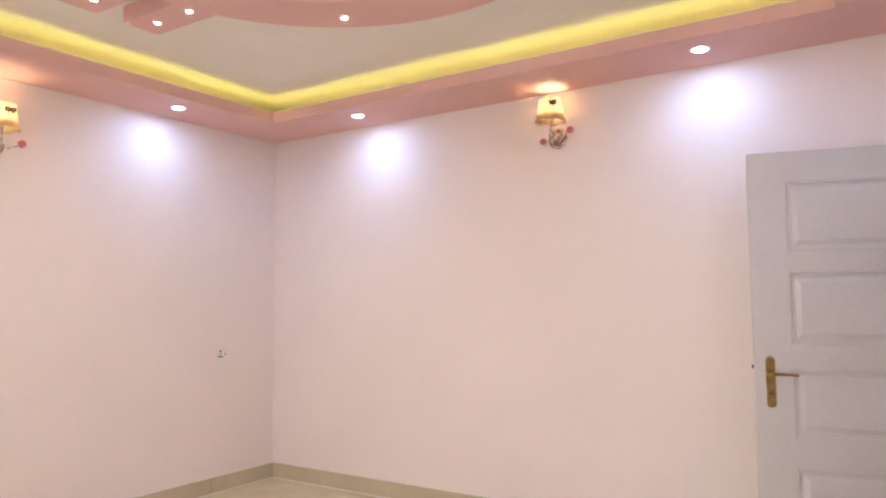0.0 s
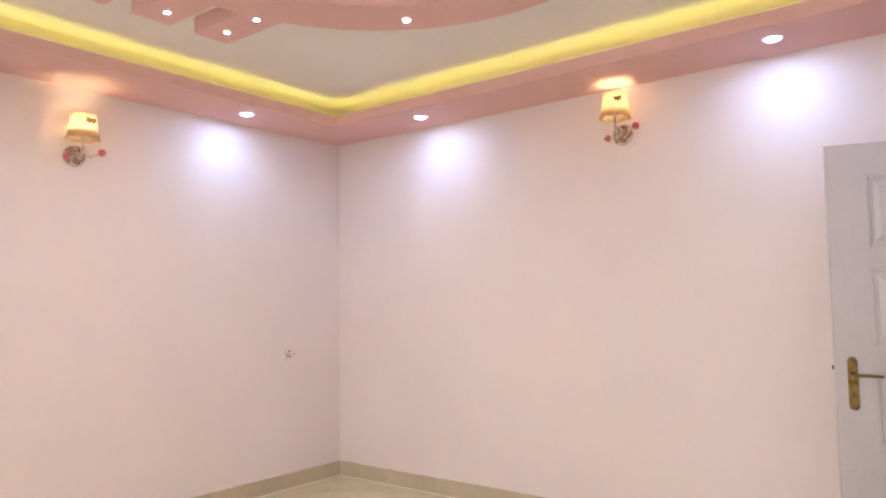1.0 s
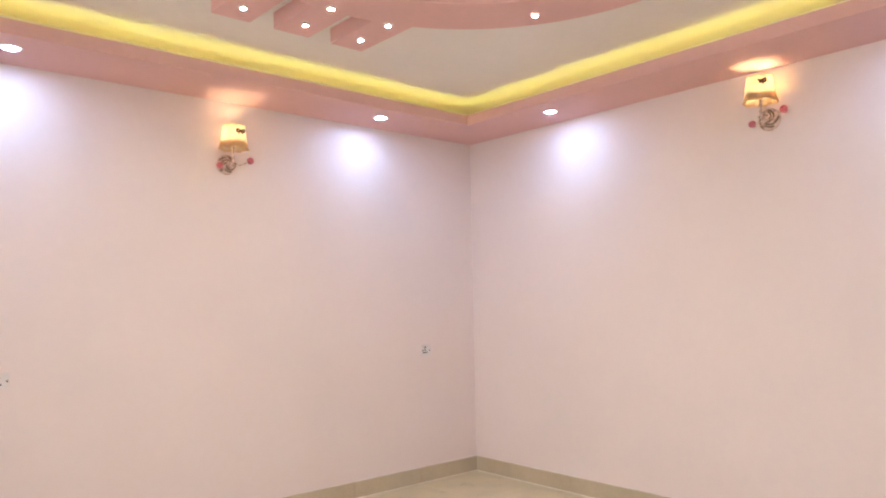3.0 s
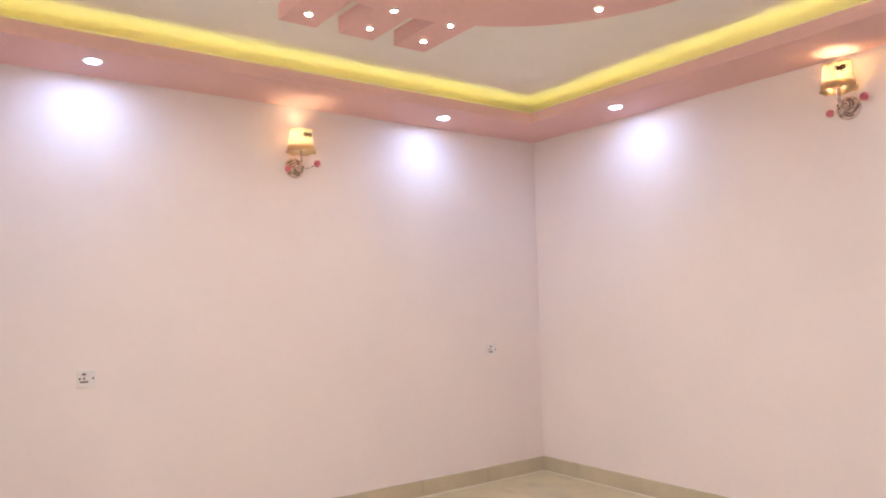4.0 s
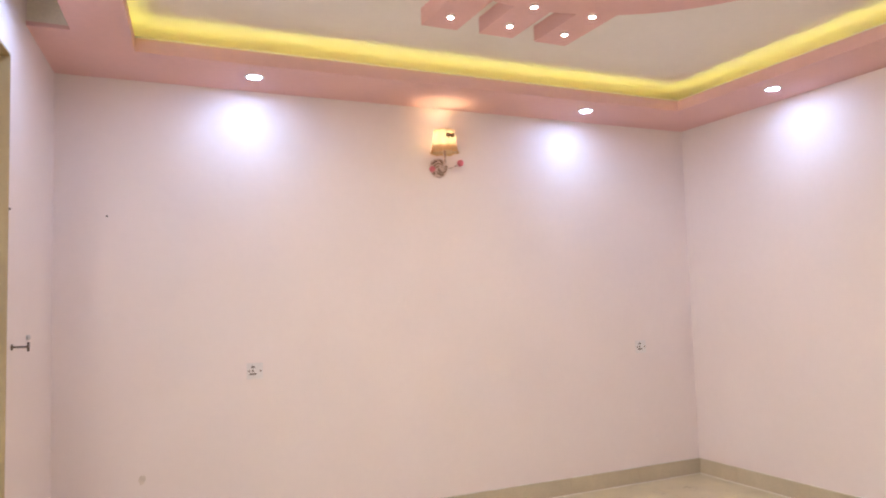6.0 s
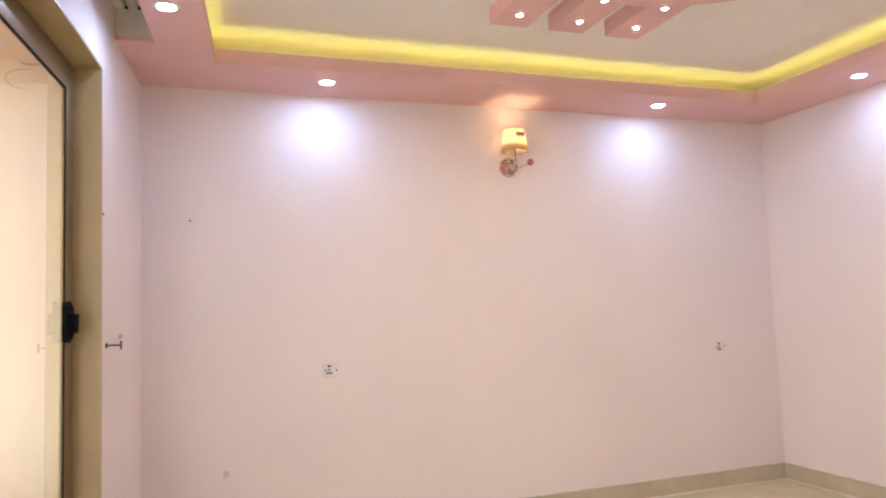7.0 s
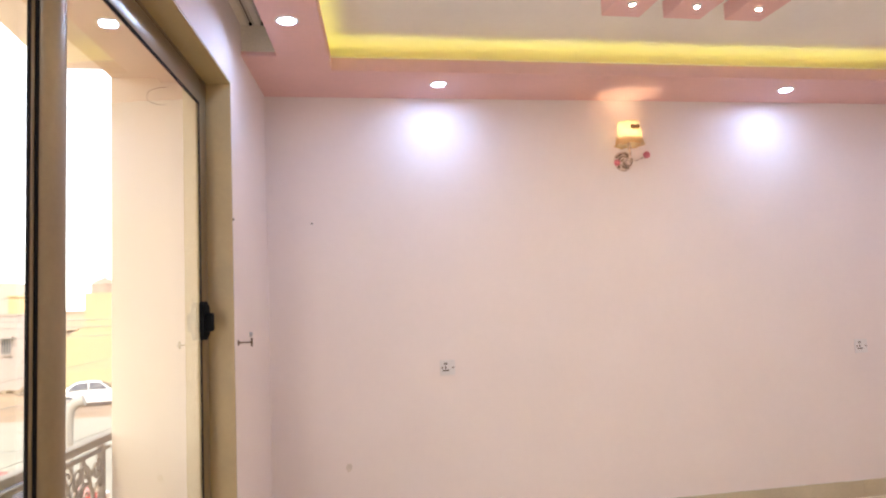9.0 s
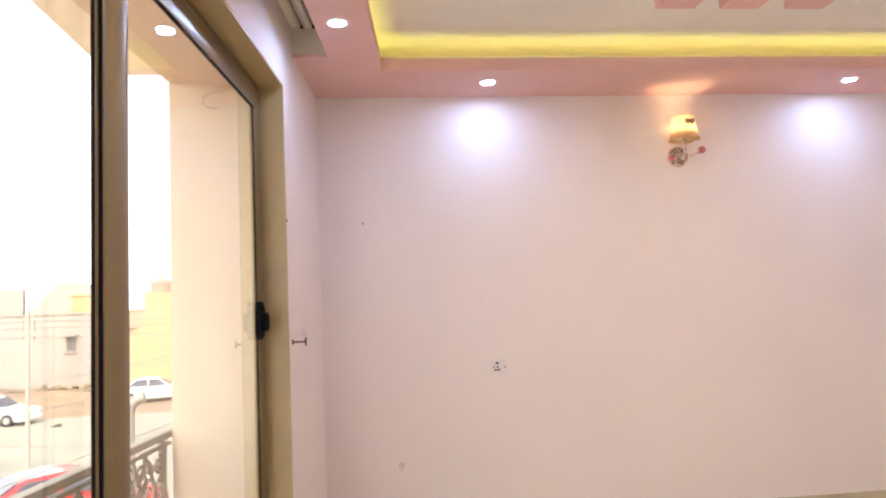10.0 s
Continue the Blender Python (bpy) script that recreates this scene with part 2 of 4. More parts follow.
# outside face and outer half of the reveal, in cream render
bm = bmesh.new()
box(bm, (-4.0, -WALL_T - 0.03, -4.2), (WIN0 + 0.004, -WALL_T - 0.002, 6.0))
box(bm, (WIN1 - 0.004, -WALL_T - 0.03, -4.2), (LEN_C + 4.0, -WALL_T - 0.002, 6.0))
box(bm, (WIN0 + 0.004, -WALL_T - 0.03, OUTTOP - 0.004), (WIN1 - 0.004, -WALL_T - 0.002, 6.0))
box(bm, (WIN0 + 0.004, -WALL_T - 0.03, -4.2), (WIN1 - 0.004, -WALL_T - 0.002, -0.02))
box(bm, (WIN0 + 0.001, -WALL_T - 0.002, 0.0), (WIN0 + 0.016, -0.212, OUTTOP - 0.001))
box(bm, (WIN0 + 0.001, -0.212, 0.0), (WIN0 + 0.016, -0.152, WINTOP - 0.014))
box(bm, (WIN1 - 0.016, -WALL_T - 0.002, 0.0), (WIN1 - 0.001, -0.212, OUTTOP - 0.001))
box(bm, (WIN0 + 0.016, -WALL_T - 0.002, OUTTOP - 0.016), (WIN1 - 0.016, -0.212, OUTTOP - 0.001))
box(bm, (WIN0 + 0.016, -0.295, 0.0), (WIN0 + 0.030, -0.152, WINTOP - 0.016))
box(bm, (WIN0 + 0.030, -0.300, WINTOP - 0.008), (WIN1 - 0.016, -0.212, OUTTOP - 0.016))
solid("facade", bm, RENDER, "cream rendered outside face of the house", "wall", m=WALL_C)

# ceiling: slab, painted soffit frame, cove back
bm = bmesh.new()
box(bm, (-1.5, YD - 0.2, CEIL), (XB + 0.1, YA + 0.1, CEIL + 0.12))
solid("ceiling", bm, CEILING, "cream painted raised tray ceiling", "ceiling")


def tray(off, west=None):
    """The tray's outline, pushed outwards by off, and on the window side by west."""
    w = TRAY_W - (off if west is None else west)
    y0, y1 = TRAY_Y0 - off, TRAY_Y1 + off
    return [(xc(y0) + w, y0), (TRAY_X + off, y0), (TRAY_X + off, y1), (xc(y1) + w, y1)]


POCKET_W, POCKET_Y1, POCKET_Y0 = 0.178, 3.645, 0.15
room = [(xc(YD) + POCKET_W, YD), (XB, YD), (XB, YA), (xc(YA) + POCKET_W, YA)]
bm = bmesh.new()
frame_prism(bm, room, tray(0), SOFFIT, BOARD)
frame_prism(bm, tray(0.015), tray(0), BOARD, LIP)
prism(bm, [(xc(POCKET_Y1) - 0.01, POCKET_Y1), (xc(POCKET_Y1) + POCKET_W, POCKET_Y1), (xc(YA) + POCKET_W, YA), (xc(YA) - 0.01, YA)], SOFFIT, BOARD)
prism(bm, [(xc(YD) - 0.01, YD), (xc(YD) + POCKET_W, YD), (xc(POCKET_Y0) + POCKET_W, POCKET_Y0), (xc(POCKET_Y0) - 0.01, POCKET_Y0)], SOFFIT, BOARD)
solid("ceiling_soffit", bm, PINK, "rose pink painted dropped soffit round the tray ceiling", "ceiling")
bm = bmesh.new()
frame_prism(bm, tray(0.295, 0.230), tray(0.28, 0.215), BOARD, CEIL)
solid("ceiling_cove", bm, CEILING, "cream board behind the hidden light strip", "ceiling")
# curtain pocket beside the window wall
bm = bmesh.new()
prism(bm, [(xc(POCKET_Y0), POCKET_Y0), (xc(POCKET_Y0) + POCKET_W + 0.015, POCKET_Y0), (xc(POCKET_Y1) + POCKET_W + 0.015, POCKET_Y1), (xc(POCKET_Y1), POCKET_Y1)], 2.84, 2.855)
prism(bm, [(xc(POCKET_Y1) + 0.002, POCKET_Y1 + 0.001), (xc(POCKET_Y1) + POCKET_W, POCKET_Y1 + 0.001), (xc(POCKET_Y1) + POCKET_W, POCKET_Y1 + 0.015), (xc(POCKET_Y1) + 0.002, POCKET_Y1 + 0.015)], SOFFIT + 0.004, 2.84)
prism(bm, [(xc(POCKET_Y0) + POCKET_W + 0.001, POCKET_Y0), (xc(POCKET_Y0) + POCKET_W + 0.015, POCKET_Y0), (xc(POCKET_Y1) + POCKET_W + 0.015, POCKET_Y1), (xc(POCKET_Y1) + POCKET_W + 0.001, POCKET_Y1)], BOARD, 2.84)
solid("ceiling_curtain_pocket", bm, POCKET, "bare beige recess for curtain tracks above the window", "ceiling")

# ---- light strip in the cove ----
# the strip was laid by hand and wanders a little behind the lip
def strip_edge(shift):
    lo, hi, pts = tray(0.020), tray(0.080), []
    for i in range(4):
        a, b, c, d = Vector(lo[i]), Vector(lo[(i + 1) % 4]), Vector(hi[i]), Vector(hi[(i + 1) % 4])
        n = 48
        for k in range(n):
            u = k / n
            w = 0.30 + shift + 0.10 * math.sin(u * 17 + i * 2.1) + 0.07 * math.sin(u * 41 + i) + 0.04 * math.sin(u * 73 + 2 * i)
            pts.append(tuple(a.lerp(b, u).lerp(c.lerp(d, u), w)))
    return pts


bm = bmesh.new()
frame_prism(bm, strip_edge(0.48), strip_edge(-0.08), BOARD, BOARD + 0.008)
tagged(part("light_strip", bm, LED_COVE, None, "glowing yellow light strip hidden in the ceiling cove"), "", "light strip")


# ---- ceiling downlights ----
def downlight():
    r = root("downlight", pose(0, 0, SOFFIT), "round recessed cool white downlight, switched on, in the pink soffit", "downlight", "downlights in the soffit")
    bm = bmesh.new()
    lathe(bm, [(0.039, -0.001), (0.041, -0.004), (0.052, -0.003), (0.055, 0.0), (0.039, 0.0)], 40)
    part("rim", bm, WHITEPLASTIC, r, "white rim", True)
    bm = bmesh.new()
    lathe(bm, [(0, -0.010), (0.020, -0.0088), (0.033, -0.0052), (0.039, -0.0012), (0.039, 0.002), (0, 0.002)], 40)
    part("diffuser", bm, LED_WHITE, r, "glowing white domed diffuser", True)
    lamp = new("lamp", bpy.data.lights.new("downlight_lamp", "AREA"))
    lamp.data.shape, lamp.data.size = "DISK", 0.074
    lamp.data.energy, lamp.data.color = 0.46, LAMP_COOL
    lamp.parent = r
    lamp.matrix_basis = pose(0, 0, -0.0115)
    return r


first = downlight()
first.matrix_basis = pose(0.744, 4.054, SOFFIT)
for x, y in ((3.019, 4.054), (3.866, 3.212), (3.866, 0.888), (-0.097, 3.193), (-0.33, 0.89), (0.6, 0.02), (3.019, 0.02)):
    copy_thing(first, pose(x, y, SOFFIT))

# ---- ceiling ornament: ring with three beams ----
RX, RY, R_OUT, R_IN = 1.86, 1.80, 1.09, 0.775
orn = root("ceiling_ornament", pose(RX, RY, BEAM), "rose pink plaster ring with three beams on the ceiling", "ceiling ornament")
bm = bmesh.new()
lathe(bm, [(R_IN, 0), (R_OUT, 0), (R_OUT, CEIL - BEAM), (R_IN, CEIL - BEAM), (R_IN, 0)], 192)
bmesh.ops.remove_doubles(bm, verts=bm.verts, dist=1e-5)
part("ring", bm, PINK, orn, "", True)
for i, x in enumerate((1.535, 1.866, 2.205)):
    bm = bmesh.new()
    arc = [x - 0.1 - RX + 0.2 * k / 8 for k in range(9)]
    prism(bm, [(x - 0.1 - RX, 3.255 - RY)] + [(q, math.sqrt(R_OUT ** 2 - q * q) - 0.0003) for q in arc] + [(x + 0.1 - RX, 3.255 - RY)], 0, CEIL - BEAM)
    part("beam", bm, PINK, orn)


def spotlight():
    r = root("spotlight", pose(0, 0, BEAM), "tiny chrome ceiling spotlight, switched on", "spotlight", "small ceiling spotlights")
    bm = bmesh.new()
    lathe(bm, [(0.0114, -0.003), (0.0130, -0.0095), (0.019, -0.0080), (0.025, 0.0), (0.0114, 0.0)], 24)
    part("rim", bm, CHROME, r, "chrome rim", True)
    bm = bmesh.new()
    lathe(bm, [(0, -0.0074), (0.0108, -0.0072), (0.0112, -0.004), (0.0112, 0.0), (0, 0.0)], 20)
    part("lens", bm, LED_SPOT, r, "glowing lens", True)
    return r


spots = [(2.195, 3.10), (2.19, 2.85), (1.861, 3.10), (1.85, 2.848), (1.526, 3.10), (1.52, 2.85)]
spots += [(RX + 0.952 * math.cos(a), RY + 0.952 * math.sin(a)) for a in [radians(31.2 + 60 * i) for i in (0, 2, 3, 4, 5)]]
sp = spotlight()
for i, (x, y) in enumerate(spots):
    m = pose(x, y, BEAM)
    if i == 0:
        sp.matrix_basis = m
    else:
        copy_thing(sp, m)


# ---- curtain tracks ----
def curtain_track(off):
    r = root("curtain_track", pose(0, 0, 0), "ivory double-groove curtain track with end screws, no curtain", "curtain track", "curtain tracks")
    r.matrix_basis = WALL_C @ pose(0, off, 2.84)
    s0, s1 = (YA - POCKET_Y1) * 1.005 + 0.012, (YA - POCKET_Y0) * 1.005 - 0.02
    bm = bmesh.new()
    box(bm, (s0, -0.016, -0.012), (s1, -0.008, 0.0), 0.002)
    box(bm, (s0, 0.008, -0.012), (s1, 0.016, 0.0), 0.002)
    box(bm, (s0, -0.008, -0.003), (s1, 0.008, 0.0))
    part("rail", bm, TRACK, r)
    bm = bmesh.new()
    box(bm, (s0 + 0.03, -0.0035, -0.0045), (s1 - 0.03, 0.0035, -0.0032))
    part("groove", bm, BRONZE, r, "dark groove")
    bm = bmesh.new()
    lathe(bm, [(0, -0.016), (0.008, -0.015), (0.009, -0.003), (0, -0.003)], 12, Matrix.Translation((s0 + 0.015, 0, 0)))
    part("end_screw", bm, BLACK, r, "dark end screw", True)
    return r


curtain_track(0.055)
curtain_track(0.115)


# ---- wall sconces ----
def sconce(m, right, left, bow):
    """Local x along the wall, y into the room, origin on the wall at the base plate."""
    r = root("wall_sconce", m, "lit wall sconce with ivory fabric shade and pink ceramic roses", "wall lamp", "wall sconces")
    bm = bmesh.new()
    turn = pose(0, 0, 0, -90, 0, 0)
    lathe(bm, [(0, 0), (0.062, 0.0), (0.066, 0.008), (0.056, 0.016), (0.040, 0.022), (0.024, 0.034), (0, 0.036)], 28, turn)
    part("base_plate", bm, CERAMIC, r, "ivory base plate", True)
    for a0, q in ((20, 0.058), (92, 0.052), (164, 0.058), (236, 0.052), (308, 0.056)):
        bm = bmesh.new()
        tube(bm, [(q * math.cos(radians(a0 + 13 * i)) * (1 - 0.055 * i), 0.020 + 0.0022 * i, q * math.sin(radians(a0 + 13 * i)) * (1 - 0.055 * i)) for i in range(14)], 0.006, 6, 0.003)
        part("scroll", bm, SCROLLWORK, r, "dark bronze scroll", True)
    bm = bmesh.new()
    tube(bm, [(0, 0.03, 0), (0.0, 0.075, -0.02), (0.0, 0.105, -0.005), (0.0, 0.115, 0.03), (0.0, 0.115, 0.11)], 0.008, 8)
    part("arm", bm, CERAMIC, r, "ivory arm", True)
    bm = bmesh.new()
    prof = [(0.088, 0.0), (0.081, 0.045), (0.073, 0.10), (0.067, 0.14)]
    lathe(bm, prof + [(q - 0.003, z) for q, z in prof[::-1]] + [prof[0]], 40, Matrix.Translation((0.0, 0.115, 0.088)))
    shade = part("shade", bm, SHADE, r, "glowing ivory fabric shade", True)
    bm = bmesh.new()
    pts = []
    for i in range(73):
        a = 2 * math.pi * i / 72
        q = 0.089 + 0.004 * math.sin(a * 12)
        pts.append((q * math.cos(a), 0.115 + q * math.sin(a), 0.087 + 0.005 * math.sin(a * 6)))
    tube(bm, pts, 0.0055, 6)
    part("ruffle", bm, LACE, shade, "gathered gold lace hem", True)
    # tan band put over the hem, where the fabric is less lit
    bm = bmesh.new()
    lathe(bm, [(0.0895, -0.004), (0.0865, 0.014), (0.0835, 0.036), (0.0822, 0.036), (0.0852, 0.014), (0.0882, -0.004), (0.0895, -0.004)], 40, Matrix.Translation((0.0, 0.115, 0.088)))
    part("dim_hem_band", bm, LACE, shade, "tan lace band round the hem, darkening the less lit fabric", True)
    bm = bmesh.new()
    tube(bm, [(0.067 * math.cos(2 * math.pi * i / 40), 0.115 + 0.067 * math.sin(2 * math.pi * i / 40), 0.228 + 0.003 * math.sin(2 * math.pi * i / 40 * 8)) for i in range(41)], 0.0030, 6)
    part("top_band", bm, LACE, shade, "gold top band", True)
    bm = bmesh.new()
    c = Vector((bow, 0.115 + math.sqrt(0.074 ** 2 - bow * bow), 0.186))
    for sgn in (-1, 1):
        tube(bm, [c, c + Vector((sgn * 0.012, 0.004, 0.009)), c + Vector((sgn * 0.024, 0.002, 0.010)), c + Vector((sgn * 0.024, 0.0, -0.007)), c + Vector((sgn * 0.010, 0.003, -0.006)), c], 0.0062, 6)
        tube(bm, [c, c + Vector((sgn * 0.008, 0.004, -0.012)), c + Vector((sgn * 0.013, 0.003, -0.022))], 0.003, 5)
    part("bow", bm, RIBBON, shade, "brown ribbon bow", True)
    for k, (x, y, z, q) in enumerate(((-right, 0.05, 0.035, 0.024), (left, 0.045, -0.015, 0.022))):
        bm = bmesh.new()
        lathe(bm, [(0, -q), (q * 0.7, -q * 0.7), (q, 0), (q * 0.8, q * 0.55), (q * 0.45, q * 0.75), (q * 0.5, q * 0.5), (0, q * 0.6)], 14, Matrix.Translation((x, y, z)) @ pose(0, 0, 0, -60, 15, 0))
        rose = part("rose", bm, ROSE, r, "pink ceramic rose", True)
        bm = bmesh.new()
        tube(bm, [(0.0, 0.03, 0.0), (x * 0.5, 0.05, z * 0.2 - 0.01), (x * 0.9, y, z - q * 0.5)], 0.004, 6)
        part("stem", bm, CERAMIC, rose, "ivory stem", True)
    bm = bmesh.new()
    for a, q in ((200, 0.03), (320, 0.033), (75, 0.03)):
        lathe(bm, [(0, -0.002), (0.016, 0.0), (0.008, 0.004), (0, 0.005)], 8, Matrix.Translation((q * math.cos(radians(a)), 0.036, q * math.sin(radians(a)))) @ pose(0, 0, 0, -90, 0, 0))
    part("leaves", bm, CERAMIC, r, "small ivory leaves", True)
    # unseen cup added to keep the bulb's light off the wall below
    bm = bmesh.new()
    lathe(bm, [(0, 0.100), (0.014, 0.100), (0.018, 0.116), (0.050, 0.127), (0.049, 0.1295), (0.015, 0.119), (0.011, 0.104), (0, 0.104)], 18, Matrix.Translation((0.0, 0.106, 0.0)))
    part("lamp_holder", bm, CERAMIC, r, "ivory cup added under the bulb to block downward light", True)
    bm = bmesh.new()
    lathe(bm, [(0, -0.022), (0.007, -0.019), (0.011, -0.008), (0.013, 0.002), (0.010, 0.011), (0.004, 0.016), (0, 0.017)], 14, Matrix.Translation((0.0, 0.100, 0.152)))
    part("bulb", bm, BULB, r, "glowing warm bulb", True)
    lamp = new("lamp", bpy.data.lights.new("sconce_lamp", "POINT"))
    lamp.data.energy, lamp.data.color, lamp.data.shadow_soft_size = 0.50, LAMP_WARM, 0.018
    lamp.parent = r
    lamp.matrix_basis = pose(0, 0.100, 0.152)
    return r


sconce(pose(2.0, YA, 2.272, 0, 0, 180), 0.145, 0.06, -0.010)
sconce(pose(XB, 1.826, 2.383, 0, 0, 90), 0.10, 0.085, -0.042)


# ---- sockets ----
def socket(x, z, w=0.092):
    r = root("wall_socket", pose(x, YA, z, 0, 0, 180), "white square wall socket with a small rocker switch", "socket", "wall sockets")
    bm = bmesh.new()
    h = w / 2
    box(bm, (-h, 0, -h), (h, 0.010, h), 0.0025)
    part("plate", bm, WHITEPLASTIC, r)
    for px, pz, sx, sz in ((0.012, 0.024, 0.010, 0.0055), (0.012, 0.002, 0.0045, 0.007)):
        bm = bmesh.new()
        box(bm, (px - sx, 0.0095, pz - sz), (px + sx, 0.0106, pz + sz))
        part("slot", bm, BRONZE, r, "dark pin slot")
    bm = bmesh.new()
    box(bm, (-0.008, 0.0095, -0.021), (0.032, 0.0125, -0.012), 0.001)
    part("rocker", bm, BRONZE, r, "dark rocker switch")
    for sx in (-0.033, 0.033):
        bm = bmesh.new()
        lathe(bm, [(0, 0), (0.006, 0.0), (0.006, 0.0012), (0, 0.0012)], 10, Matrix.Translation((sx, 0.0098, 0)) @ pose(0, 0, 0, -90, 0, 0))
        part("screw", bm, SCROLLWORK, r, "plate screw")
    return r


socket(0.779, 1.008)
socket(3.633, 0.998)

# ---- marks on the walls ----
for m in (pose(-0.01, YA, 1.905, 90), WALL_C @ pose(0.957, 0, 1.81, -90)):
    bm = bmesh.new()
    lathe(bm, [(0, 0), (0.006, 0.0), (0.004, 0.006), (0, 0.008)], 8)
    tagged(part("nail", bm, BRONZE, None, "small dark nail head in the cream wall", at=m), "", "nail")
bm = bmesh.new()
lathe(bm, [(0, 0), (0.013, 0.0), (0.013, 0.008), (0.008, 0.014), (0, 0.016)], 14)
tagged(part("wall_plug", bm, SMUDGE, None, "small grey plastic plug in the cream wall", at=WALL_C @ pose(0.60, 0, 1.275, -90)), "", "wall plug")
rnd = random.Random(5)
bm = bmesh.new()
prism(bm, [(0.022 * rnd.uniform(0.5, 1.1) * math.cos(2 * math.pi * i / 14), 0.034 * rnd.uniform(0.5, 1.1) * math.sin(2 * math.pi * i / 14)) for i in range(14)], 0.0, 0.0006)
tagged(part("plaster_patch", bm, FILLER, None, "small smear of filler on the cream wall", at=pose(0.168, YA, 0.455, 90)), "", "wall mark")

# ---- tieback ----
tb = root("curtain_tieback", WALL_C @ pose(0.885, 0, 1.245), "dark T-shaped curtain tieback hook on the cream wall", "curtain hook")
bm = bmesh.new()
lathe(bm, [(0, 0), (0.013, 0), (0.013, 0.004), (0.005, 0.008), (0, 0.008)], 14, pose(0, 0, 0, -90, 0, 0))
part("flange", bm, BRONZE, tb, "", True)
bm = bmesh.new()
tube(bm, [(0, 0.004, 0), (0, 0.060, 0)], 0.004, 8)
part("stem", bm, BRONZE, tb, "", True)
bm = bmesh.new()
tube(bm, [(0, 0.062, -0.019), (0, 0.062, 0.019)], 0.005, 8)
part("crossbar", bm, BRONZE, tb, "", True)


# ---- room door ----
def room_door():
    W, H, T = 0.947, 2.085, 0.04
    hinge, free = Vector((4.085, -0.235)), Vector((3.849, 0.684))
    ang = math.degrees(math.atan2(free.y - hinge.y, free.x - hinge.x))
    r = root("door_1", pose(hinge.x, hinge.y, 0.006, 0, 0, ang), "white painted panelled wooden door standing open against the wall", "door", kind="structure")
    rails = [(0.0, 0.235), (0.565, 0.705), (1.03, 1.145), (1.495, 1.595), (1.935, H)]
    panels = [(0.235, 0.565), (0.705, 1.03), (1.145, 1.495), (1.595, 1.935)]
    st = 0.165
    bm = bmesh.new()
    box(bm, (0, -T / 2, 0), (st, T / 2, H))
    box(bm, (W - st, -T / 2, 0), (W, T / 2, H))
    for a, b in rails:
        box(bm, (st, -T / 2, a), (W - st, T / 2, b))
    part("leaf", bm, DOORPAINT, r)
    for a, b in panels:
        bm = bmesh.new()
        box(bm, (st - 0.004, -T / 2 + 0.012, a - 0.004), (W - st + 0.004, T / 2 - 0.012, b + 0.004))
        for sg in (-1, 1):
            o = [(st + 0.03, a + 0.03), (W - st - 0.03, a + 0.03), (W - st - 0.03, b - 0.03), (st + 0.03, b - 0.03)]
            i = [(st + 0.055, a + 0.055), (W - st - 0.055, a + 0.055), (W - st - 0.055, b - 0.055), (st + 0.055, b - 0.055)]
            vo = [bm.verts.new((x, sg * (T / 2 - 0.0115), z)) for x, z in o]
            vi = [bm.verts.new((x, sg * (T / 2 - 0.003), z)) for x, z in i]
            bm.faces.new(vi)
            for k in range(4):
                bm.faces.new((vo[k], vo[(k + 1) % 4], vi[(k + 1) % 4], vi[k]))
        p = part("panel", bm, DOORPAINT, r, "raised panel")
        bm = bmesh.new()
        for sg in (-1, 1):
            y0, y1 = sorted((sg * (T / 2 - 0.0125), sg * (T / 2 - 0.003)))
            box(bm, (st, y0, a), (st + 0.012, y1, b), 0.003)
            box(bm, (W - st - 0.012, y0, a), (W - st, y1, b), 0.003)
            box(bm, (st + 0.012, y0, a), (W - st - 0.012, y1, a + 0.012), 0.003)
            box(bm, (st + 0.012, y0, b - 0.012), (W - st - 0.012, y1, b), 0.003)
        part("moulding", bm, DOORPAINT, p)
    # handle on the face towards the room: local +y looks to the wall when the door is open
    for sg in (1, -1):
        bm = bmesh.new()
        cx = W - 0.070
        y0, y1 = sorted((sg * T / 2, sg * (T / 2 + 0.008)))
        box(bm, (cx - 0.021, y0, 0.868), (cx + 0.021, y1, 1.070), 0.0035)
        for z in (0.868, 1.070):
            lathe(bm, [(0, 0), (0.021, 0), (0.021, 0.006), (0.019, 0.008), (0, 0.008)], 18, Matrix.Translation((cx, sg * T / 2, z)) @ pose(0, 0, 0, -90 * sg, 0, 0))
        h = part("handle_plate", bm, BRASS, r, "antique brass backplate")
        bm = bmesh.new()
        lathe(bm, [(0, 0), (0.014, 0), (0.012, 0.012), (0.009, 0.045), (0, 0.047)], 14, Matrix.Translation((cx, sg * (T / 2 + 0.007), 1.007)) @ pose(0, 0, 0, -90 * sg, 0, 0))
        tube(bm, [(cx, sg * (T / 2 + 0.046), 1.007), (cx - 0.03, sg * (T / 2 + 0.050), 1.010), (cx - 0.075, sg * (T / 2 + 0.050), 1.009), (cx - 0.118, sg * (T / 2 + 0.044), 1.005)], 0.0085, 8, 0.006)
        part("lever", bm, BRASS, h, "brass lever", True)
        bm = bmesh.new()
        lathe(bm, [(0, 0), (0.010, 0), (0.010, 0.002), (0, 0.002)], 14, Matrix.Translation((cx, sg * (T / 2 + 0.008), 0.915)) @ pose(0, 0, 0, -90 * sg, 0, 0))
        part("keyhole", bm, BRONZE, h, "dark key cylinder")
        bm = bmesh.new()
